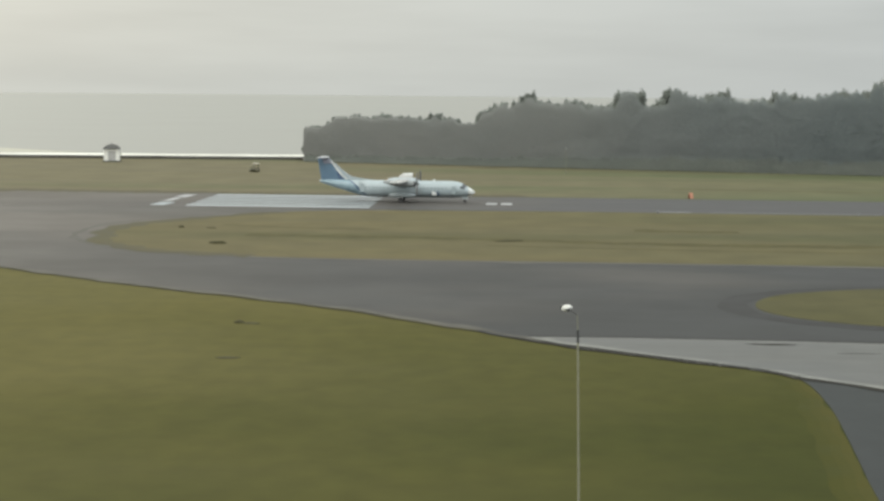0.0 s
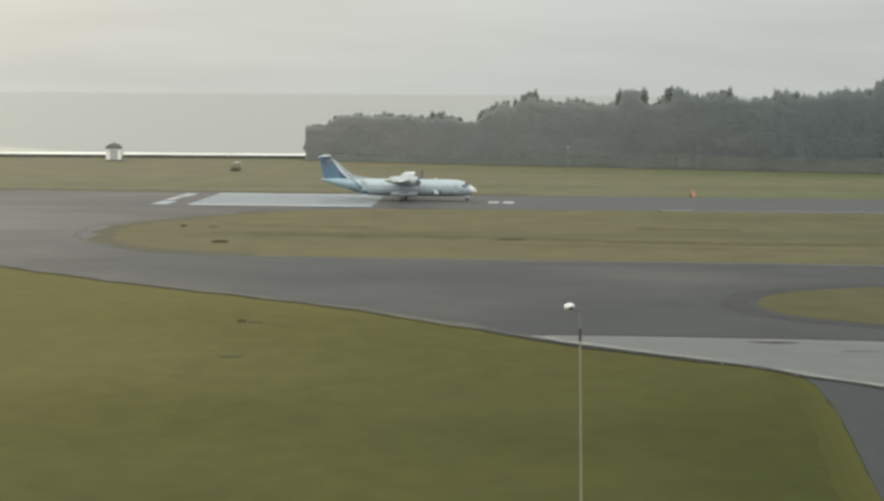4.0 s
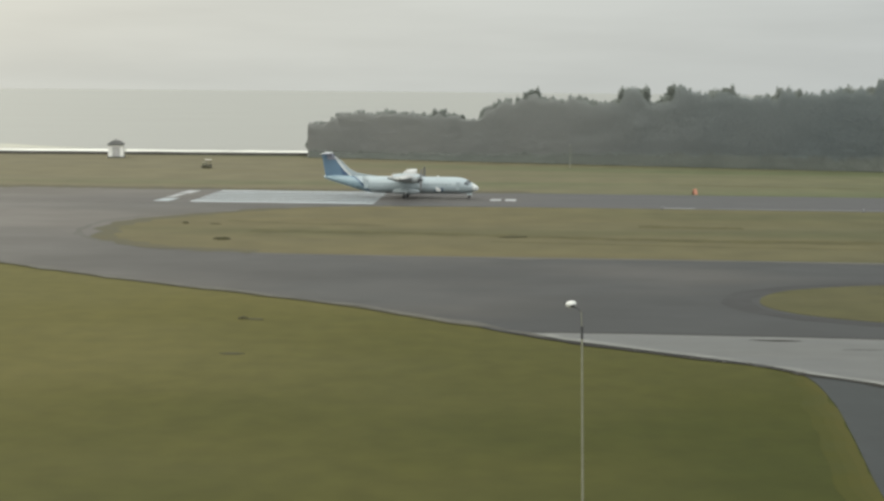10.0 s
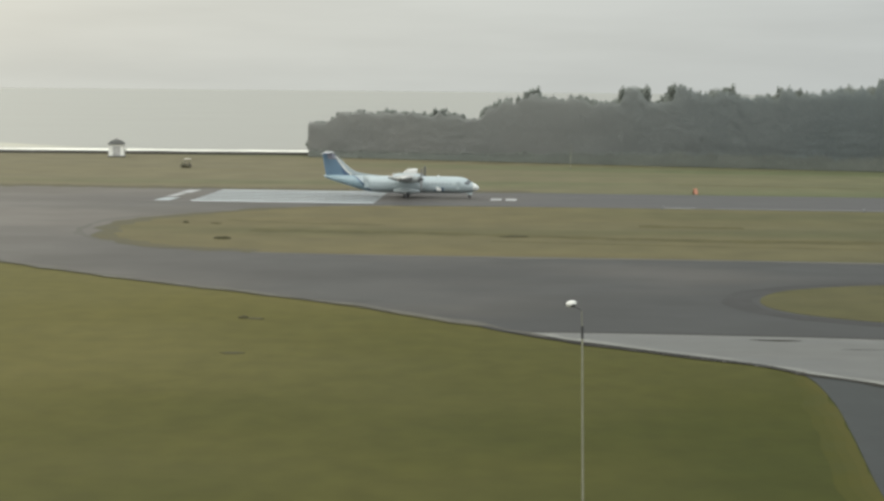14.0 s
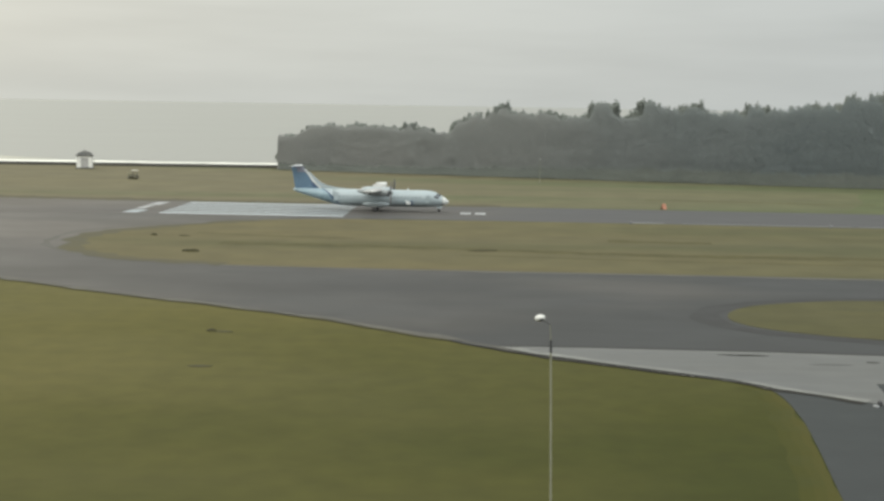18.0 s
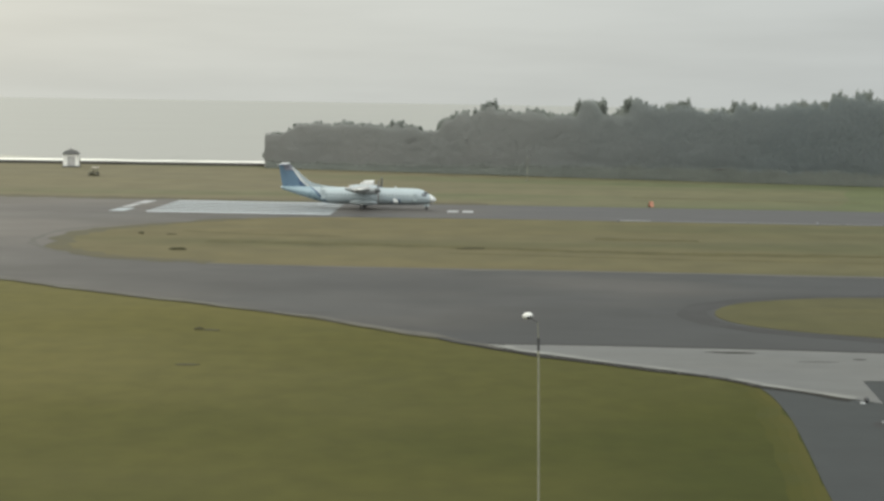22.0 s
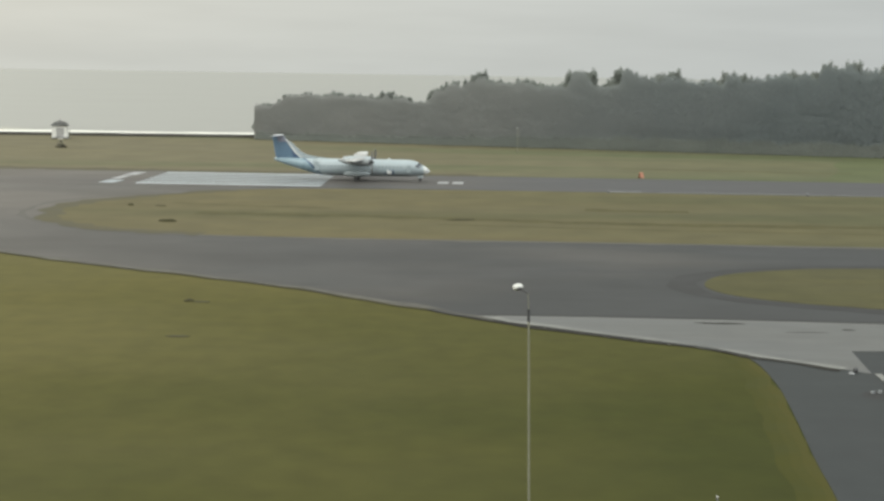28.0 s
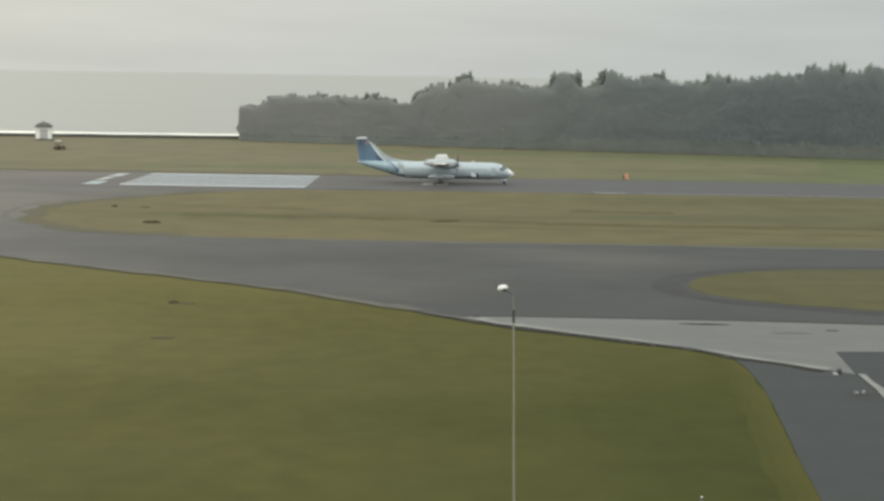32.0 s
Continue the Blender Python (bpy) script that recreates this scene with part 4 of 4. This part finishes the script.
# ---- shore: sea wall and shelter ----
def build_shelter():
    hut = tagged(new("shelter"), "small white shelter with a dark hipped roof by the shore", "shelter")
    part("plinth", box(4.3, 4.0, 0.3, pose(0, 0, 0.15), 0.03), CONCRETE, hut)
    for x in (-1.8, 1.8):
        part("wall", box(0.22, 3.3, 3.0, pose(x, 0, 1.8), 0.02), WHITE_WALL, hut)
    part("wall", box(3.4, 0.2, 3.0, pose(0, 1.6, 1.8), 0.02), WHITE_WALL, hut)
    part("wall", box(0.85, 0.2, 3.0, pose(-1.27, -1.55, 1.8), 0.02), WHITE_WALL, hut)
    part("wall", box(0.65, 0.2, 3.0, pose(1.37, -1.55, 1.8), 0.02), WHITE_WALL, hut)
    part("wall", box(1.88, 0.2, 0.6, pose(0.1, -1.55, 3.0), 0.02), WHITE_WALL, hut)
    door = part("door", box(1.86, 0.08, 2.4, pose(0.1, -1.5, 1.5), 0.01), GREY_DOOR, hut, "grey door")
    part("handle", box(0.05, 0.08, 0.16, pose(0.65, -1.58, 1.3)), DARK_METAL, door)
    bm = bmesh.new()
    base = [bm.verts.new(p) for p in ((-2.1, -1.95, 3.28), (2.1, -1.95, 3.28), (2.1, 1.95, 3.28), (-2.1, 1.95, 3.28))]
    eave = [bm.verts.new((v.co.x, v.co.y, 3.42)) for v in base]
    mid = [bm.verts.new((v.co.x * 0.62, v.co.y * 0.62, 4.15)) for v in base]
    top = [bm.verts.new((x, 0, 4.55)) for x in (-0.25, 0.25)]
    bm.faces.new(base[::-1])
    for a, b in ((base, eave), (eave, mid)):
        for i in range(4):
            j = (i + 1) % 4
            bm.faces.new((a[i], a[j], b[j], b[i]))
    bm.faces.new((mid[0], mid[1], top[1], top[0]))
    bm.faces.new((mid[1], mid[2], top[1]))
    bm.faces.new((mid[2], mid[3], top[0], top[1]))
    bm.faces.new((mid[3], mid[0], top[0]))
    roof = part("roof", bm, ROOF_DARK, hut, "dark hipped roof")
    part("finial", rod(0.08, 0.02, (0, 0, 4.5), (0, 0, 4.95), 8), DARK_METAL, roof)
    part("post", rod(0.07, 0.07, (2.45, -1.2, 0), (2.45, -1.2, 2.3), 8), GALV, hut)
    part("rail", rod(0.04, 0.04, (1.9, -1.2, 1.9), (2.45, -1.2, 1.9), 8), GALV, hut)
    hut.matrix_basis = pose(-84.3, 371.0, 0.01, 0, 0, 8)


build_shelter()
wall_line = [(x, y - 0.4) for x, y in SHORE[6:70]]
bank = bmesh.new()
rows = []
for i, (x, y) in enumerate(wall_line):
    h = 0.72 + 0.14 * noise.noise((x * 0.11, 0, 0))
    rows.append([bank.verts.new(p) for p in ((x, y - 0.55, -0.1), (x, y - 0.4, h), (x, y + 0.5, h), (x, y + 1.9, -1.7))])
for a, b in zip(rows, rows[1:]):
    for j in range(3):
        bank.faces.new((a[j], b[j], b[j + 1], a[j + 1]))
setting("sea_wall", bank, ROCK, "low dark stone sea wall along the shore", "sea wall")


# ---- lamp post in the near grass ----
HEAD_ENAMEL = surface("weathered_enamel", (0.36, 0.355, 0.34), (0.50, 0.495, 0.47), 0.5, 3.0, 14, 0.05, 0.002)


def build_lamp_post():
    lamp = tagged(new("lamp_post"), "slim pale lamp post with a white head, leaning slightly", "lamp post")
    part("base_plate", box(0.42, 0.42, 0.05, pose(0, 0, 0.025), 0.008), DARK_METAL, lamp)
    part("pole", rod(0.050, 0.040, (0, 0, 0.03), (0, 0, 8.85), 16), GALV, lamp)
    # added dark stretch, imitating the pole's contrast against the bright concrete
    part("collar", rod(0.055, 0.052, (0, 0, 8.80), (0, 0, 9.32), 16), DARK_METAL, lamp, "darkened stretch of the pole")
    part("upper_pole", rod(0.020, 0.018, (0, 0, 9.3), (-0.03, 0, 9.95), 10), GALV, lamp)
    part("arm", rod(0.018, 0.016, (-0.03, 0, 9.95), (-0.42, -0.05, 10.20), 10), DARK_METAL, lamp)
    head = part("head", ball(0.23, 0.19, 0.145, pose(-0.45, -0.05, 10.24, 0, -8)), HEAD_ENAMEL, lamp, "white lamp head", smooth=True)
    part("lens", ball(0.105, 0.06, 0.065, pose(-0.40, -0.21, 10.20, 0, -8)), DARK_METAL, head, "dark lens", smooth=True)
    part("bracket", box(0.12, 0.04, 0.10, pose(-0.66, -0.05, 10.27), 0.015), DARK_METAL, head)
    lamp.matrix_basis = pose(5.95, 58.0, 0, 0, -1.35, 0)


build_lamp_post()


# ---- mowing tractor near the shore ----
MOWER_OLIVE = surface("faded_olive_enamel", (0.135, 0.128, 0.086), (0.175, 0.166, 0.112), 0.6, 1.5, 10, 0.05, 0.002)
ROOF_CREAM = surface("dusty_cream_enamel", (0.38, 0.37, 0.33), (0.47, 0.46, 0.41), 0.6, 2.0, 10, 0.05, 0.002)
DUSTY_RUBBER = surface("dusty_rubber", (0.058, 0.054, 0.040), (0.080, 0.074, 0.056), 0.9, 2.0, 10, 0.2, 0.005)


def build_mower():
    mower = tagged(new("mowing_tractor"), "small olive mowing tractor with a cream sun roof on the grass", "tractor")
    part("hood", box(1.1, 0.75, 0.62, pose(0.62, 0, 0.98), 0.1), MOWER_OLIVE, mower, "dull olive engine hood")
    part("chassis", box(1.9, 0.5, 0.22, pose(0.1, 0, 0.56), 0.03), DUSTY_RUBBER, mower)
    part("deck", box(1.7, 2.3, 0.22, pose(-0.1, 0, 0.24), 0.05), CLOD, mower, "dull brown cutting deck")
    part("seat", join(box(0.42, 0.46, 0.12, pose(-0.45, 0, 0.95), 0.04), box(0.12, 0.46, 0.5, pose(-0.68, 0, 1.2), 0.04)), MOWER_OLIVE, mower, "dull olive seat")
    part("roof", box(1.5, 1.2, 0.16, pose(-0.3, 0, 1.95), 0.07), ROOF_CREAM, mower, "dull cream sun roof")
    for x, y in ((-0.78, -0.42), (-0.78, 0.42), (0.08, -0.42), (0.08, 0.42)):
        part("roof_post", rod(0.025, 0.025, (x, y, 0.65), (x, y, 1.93), 6), DARK_METAL, mower)
    part("steering_wheel", rod(0.18, 0.18, (0.02, 0, 1.28), (0.0, 0, 1.31), 14), DARK_METAL, mower)
    for x, r, w in ((-0.62, 0.45, 0.3), (0.95, 0.30, 0.2)):
        for s in (-1, 1):
            tyre = part("wheel", rod(r, r, (x, s * 0.55 - w / 2, r), (x, s * 0.55 + w / 2, r), 18), DUSTY_RUBBER, mower)
            part("rim", rod(r * 0.5, r * 0.5, (x, s * 0.55 - w / 2 - 0.01, r), (x, s * 0.55 + w / 2 + 0.01, r), 12), MOWER_OLIVE, tyre)
    return mower


MOWER = build_mower()


# ---- a bird ----
def build_bird():
    bird = tagged(new("bird"), "small dark bird in flight with pointed wings", "bird")
    part("body", join(ball(0.10, 0.030, 0.028), ball(0.035, 0.024, 0.024, pose(0.095, 0, 0.006))), FEATHER, bird, smooth=True)
    part("tail", slab([(-0.08, 0.012), (-0.2, 0.045), (-0.16, 0.0), (-0.2, -0.045), (-0.08, -0.012)], -0.003, 0.003), FEATHER, bird)
    wings = []
    for s in (-1, 1):
        w = part("wing", slab([(0.05, 0.0), (0.06, s * 0.10), (0.0, s * 0.25), (-0.075, s * 0.33), (-0.03, s * 0.15), (-0.05, 0.0)], -0.004, 0.004), FEATHER, bird)
        wings.append((w, s))
    return bird, wings


BIRD, BIRD_WINGS = build_bird()


# ---- small things on the field ----
def build_marker():
    ob = tagged(new("orange_marker"), "small orange canvas marker beside the runway", "marker")
    for s in (-1, 1):
        part("panel", box(0.75, 0.05, 1.05, pose(0, s * 0.25, 0.51, s * 24), 0.01), ORANGE, ob)
    part("ridge", rod(0.04, 0.04, (-0.38, 0, 1.0), (0.38, 0, 1.0), 8), ORANGE, ob)
    part("foot_bar", box(0.06, 1.05, 0.05, pose(-0.32, 0, 0.025)), DARK_METAL, ob)
    part("foot_bar", box(0.06, 1.05, 0.05, pose(0.32, 0, 0.025)), DARK_METAL, ob)
    ob.matrix_basis = pose(45.4, 258.6, 0.012, 0, 0, 20)


def build_mast():
    ob = tagged(new("mast"), "thin pale steel mast before the wood", "mast")
    part("pole", rod(0.07, 0.05, (0, 0, 0), (0, 0, 5.6), 10), GALV, ob)
    part("base", box(0.5, 0.5, 0.12, pose(0, 0, 0.06), 0.02), CONCRETE, ob)
    part("cap", ball(0.1, 0.1, 0.08, pose(0, 0, 5.62)), WHITE_METAL, ob)
    ob.matrix_basis = pose(29.7, 336.5, 0.012)


def build_edge_lights():
    ob = tagged(new("edge_light"), "low white runway edge light on a small base", "edge light", "edge lights")
    part("base", rod(0.20, 0.17, (0, 0, 0), (0, 0, 0.08), 14), CONCRETE, ob)
    part("stem", rod(0.05, 0.05, (0, 0, 0.07), (0, 0, 0.28), 10), DARK_METAL, ob)
    part("lens", ball(0.12, 0.12, 0.14, pose(0, 0, 0.38)), PAINT_WORN, ob, "dull white lens")
    ob.matrix_basis = RUNWAY @ pose(91.7, -16.4, 0.05)
    for x in (60.4, 123.0, 154.0, 185.0):
        copy_thing(ob, RUNWAY @ pose(x, -16.6, 0.05))
    dark = tagged(new("taxi_light"), "low dark taxiway light with a pale base at the concrete edge", "taxi light")
    part("base", rod(0.22, 0.18, (0, 0, 0), (0, 0, 0.10), 14), PAINT_WORN, dark, "pale base")
    part("body", ball(0.17, 0.17, 0.2, pose(0.22, 0, 0.24)), DARK_METAL, dark)
    dark.matrix_basis = pose(29.75, 89.6, 0.022)
    scrap = tagged(new("broken_marker"), "pale broken marker pieces lying on the asphalt", "debris")
    part("piece", box(0.28, 0.16, 0.14, pose(-0.3, 0, 0.07, 0, 0, 20), 0.02), PAINT_WORN, scrap)
    part("piece", box(0.22, 0.14, 0.2, pose(0.15, 0.05, 0.1, 0, 0, -15), 0.02), PAINT_WORN, scrap)
    scrap.matrix_basis = pose(29.5, 83.9, 0.033)


def build_post():
    ob = tagged(new("marker_post"), "short white marker post in the grass", "marker post")
    part("shaft", box(0.08, 0.08, 0.30, pose(0, 0, 0.15), 0.015), LIP, ob)
    part("cap", box(0.11, 0.11, 0.04, pose(0, 0, 0.31), 0.01), HEAD_ENAMEL, ob)
    ob.matrix_basis = pose(14.72, 61.7, 0)


def build_mounds():
    rng = random.Random(9)
    for x, y, sx, sy, h in ((-27.2, 176.0, 1.0, 0.7, 0.34), (-35.2, 196, 0.4, 0.4, 0.24), (-31.0, 195.5, 0.8, 0.4, 0.12), (-16.2, 116.0, 0.42, 0.4, 0.2), (-15.2, 115.8, 0.8, 0.4, 0.05), (-14.9, 100.6, 0.9, 0.4, 0.06), (9.0, 181.5, 1.7, 0.6, 0.16)):
        bm = bmesh.new()
        bmesh.ops.create_icosphere(bm, subdivisions=3, radius=1.0)
        for v in bm.verts:
            k = 1 + 0.35 * noise.noise(v.co * 1.7 + Vector((x, y, 0)))
            v.co = Vector((v.co.x * sx * k, v.co.y * sy * k, v.co.z * h * k))
        ob = new("soil_mound", mesh_of(bm, CLOD, True))
        tagged(ob, "low mound of dark soil in the grass", "soil mound", "soil mounds")
        ob.matrix_basis = pose(x, y, 0.04 if y > 150 else 0.0, 0, 0, rng.uniform(-15, 15))


def build_edge_stones():
    """Broken pale bits of concrete strewn along the pavement edge."""
    rng = random.Random(31)
    bm = bmesh.new()
    for i in range(150):
        k = rng.uniform(50, 70)
        (x0, y0), (x1, y1) = NEAR_EDGE[int(k)], NEAR_EDGE[int(k) + 1]
        t = k - int(k)
        if noise.noise((k * 0.8, 2.0, 0.0)) < -0.12:
            continue
        m = pose(x0 + (x1 - x0) * t + rng.uniform(-0.3, 0.5), y0 + (y1 - y0) * t + rng.uniform(-0.35, 0.45), 0.06, rng.uniform(-20, 20), rng.uniform(-20, 20), rng.uniform(0, 180))
        r = rng.uniform(0.03, 0.09)
        bmesh.ops.create_icosphere(bm, subdivisions=1, radius=1.0, matrix=m @ Matrix.Diagonal((r * rng.uniform(1, 2), r, r * 0.5, 1)))
    tagged(new("edge_stones", mesh_of(bm, DUST)), "broken grey concrete bits along the pavement edge", "stones", kind="stuff")


build_edge_stones()


def build_stains():
    for x, y, sx, sy in ((25.6, 107.5, 1.45, 0.36), (24.0, 107.75, 0.7, 0.16), (34.5, 105.2, 0.55, 0.22), (31.0, 104.0, 1.6, 0.10)):
        o = [(x + sx * math.cos(a) * (1 + 0.3 * noise.noise((math.cos(a), math.sin(a), x))), y + sy * math.sin(a) * (1 + 0.3 * noise.noise((math.sin(a), math.cos(a), y)))) for a in [2 * math.pi * i / 24 for i in range(24)]]
        setting("puddle", slab(o, 0.055, 0.066), SOIL, "dark wet stain on the concrete", "stain")
    # asphalt wedge in the concrete and the pale kerb beside it
    kerb = [(31.6, 89.4), (31.45, 87.5), (31.4, 85.2), (30.6, 80), (29.5, 70)]
    setting("kerb", strip(kerb, 0.0, 0.5, 0.085, 0.25), LIP, "pale concrete kerb strip at the apron", "kerb")
    o = [(29.4 + 1.1 * math.cos(a) * (1 + 0.4 * noise.noise((math.cos(a), math.sin(a), 2))), 83.3 + 1.2 * math.sin(a)) for a in [2 * math.pi * i / 20 for i in range(20)]]
    setting("oil_stain", slab(o, 0.0, 0.03), SHOULDER, "dark stain on the asphalt", "stain")


build_marker()
build_mast()
build_edge_lights()
build_post()
build_mounds()
build_stains()


# ---- what moves ----
# seconds and metres that the airliner has rolled
ROLL = [(0, 0.0), (26.0, 0.0), (27.0, 0.1), (27.5, 0.28), (28, 0.62), (28.5, 1.2), (29, 2.02), (29.5, 3.25), (30, 4.8), (30.5, 6.95), (31, 9.75), (31.5, 13.4), (32, 17.5)]
# seconds, place of the mowing tractor, heading
MOW = [(0, -42.2, 329.5, 180), (2, -44.6, 329.2, 180), (6, -49.2, 328.2, 180), (8, -51.5, 327.6, 180), (10, -53.7, 326.9, 180), (12, -56.0, 326.2, 180), (14, -58.4, 326.0, 180), (17, -61.8, 326.4, 180),
       (19, -65.2, 328.6, 176), (21, -68.7, 331.0, 174), (23, -71.9, 333.0, 174), (25, -74.2, 332.6, 190), (26, -75.0, 331.8, 220), (27, -75.2, 331.0, 260), (28, -75.0, 330.8, 300), (29, -74.6, 331.2, 340),
       (30, -73.4, 330.4, 345), (32, -71.2, 328.2, 345)]
# seconds, bearing to the right and elevation of the bird as seen from the stand
FLIGHT = [(0, 40, -1), (21.9, 14, -2.6), (22.2, 7.0, -2.4), (22.4, 3.9, -1.8), (22.6, 1.95, -0.57), (22.7, 0.87, 0.78), (22.8, 0.31, 1.78), (22.9, 0.20, 2.65), (23, -0.08, 3.07), (23.1, -0.51, 3.5), (23.2, -0.86, 3.62),
          (23.4, -1.97, 3.52), (23.6, -3.07, 3.07), (23.8, -4.21, 2.07), (24, -5.93, 0.54), (24.2, -8.06, -1.01), (24.4, -10.26, -1.67), (24.6, -11.2, -1.72), (24.8, -10.94, -1.4),
          (25, -10.1, -0.8), (25.2, -9.13, -0.14), (25.4, -8.83, 0.86), (25.5, -8.54, 1.32), (25.8, -7.6, 3.2), (26.2, -6, 6.5), (27, -2, 13), (32, 30, 30)]


def glide(table, t):
    for (t0, a), (t1, b) in zip(table, table[1:]):
        if t0 <= t <= t1:
            return a + (b - a) * (t - t0) / (t1 - t0)
    return table[-1][1]


def motions():
    walk(PLANE, [(t, RUNWAY @ pose(PLANE_REST[0] + s, PLANE_REST[1], 0.034)) for t, s in ROLL])
    # wheels turn with the rolled way
    ticks = [0, 26.0, 26.5] + [27 + i / 15 for i in range(76)]
    for wheel, at, radius in WHEELS:
        walk(wheel, [(t, pose(*at, 0, math.degrees(glide(ROLL, t) / radius), 0)) for t in ticks])
    for k, hub in enumerate(PROPELLERS):
        base = hub.matrix_basis.translation.copy()
        walk(hub, [(i / 30, pose(*base, 20 * k + 86 * i)) for i in range(961)])
    walk(MOWER, [(t, pose(x, y, 0.012, 0, 0, a)) for t, x, y, a in MOW])
    rows = []
    for i, (t, b, e) in enumerate(FLIGHT):
        b, e, d = radians(b), radians(e), 46.0 if t < 23.5 else 62.0 if t < 23.9 or t > 25.1 else 92.0
        rows.append((t, Vector((EYE[0] + d * math.sin(b) * math.cos(e), EYE[1] + d * math.cos(b) * math.cos(e), EYE[2] + d * math.sin(e)))))
    path, heading = [], None
    for i, (t, p) in enumerate(rows):
        d = rows[min(i + 1, len(rows) - 1)][1] - rows[max(i - 1, 0)][1]
        turn = math.degrees(math.atan2(d.y, d.x))
        climb = -math.degrees(math.atan2(d.z, math.hypot(d.x, d.y)))
        heading = turn if heading is None else heading + max(-75, min(75, (turn - heading + 180) % 360 - 180))
        path.append((t, Matrix.Translation(p) @ pose(0, 0, 0, 0, max(-70, min(70, climb)), heading)))
    walk(BIRD, path)
    beats = [0, 22] + [22 + 0.1 * i for i in range(1, 45)] + [32]
    for wing, s in BIRD_WINGS:
        walk(wing, [(t, pose(0, 0, 0, s * (10 + 34 * math.sin(t * 21.0)), 0, 0)) for t in beats])


motions()
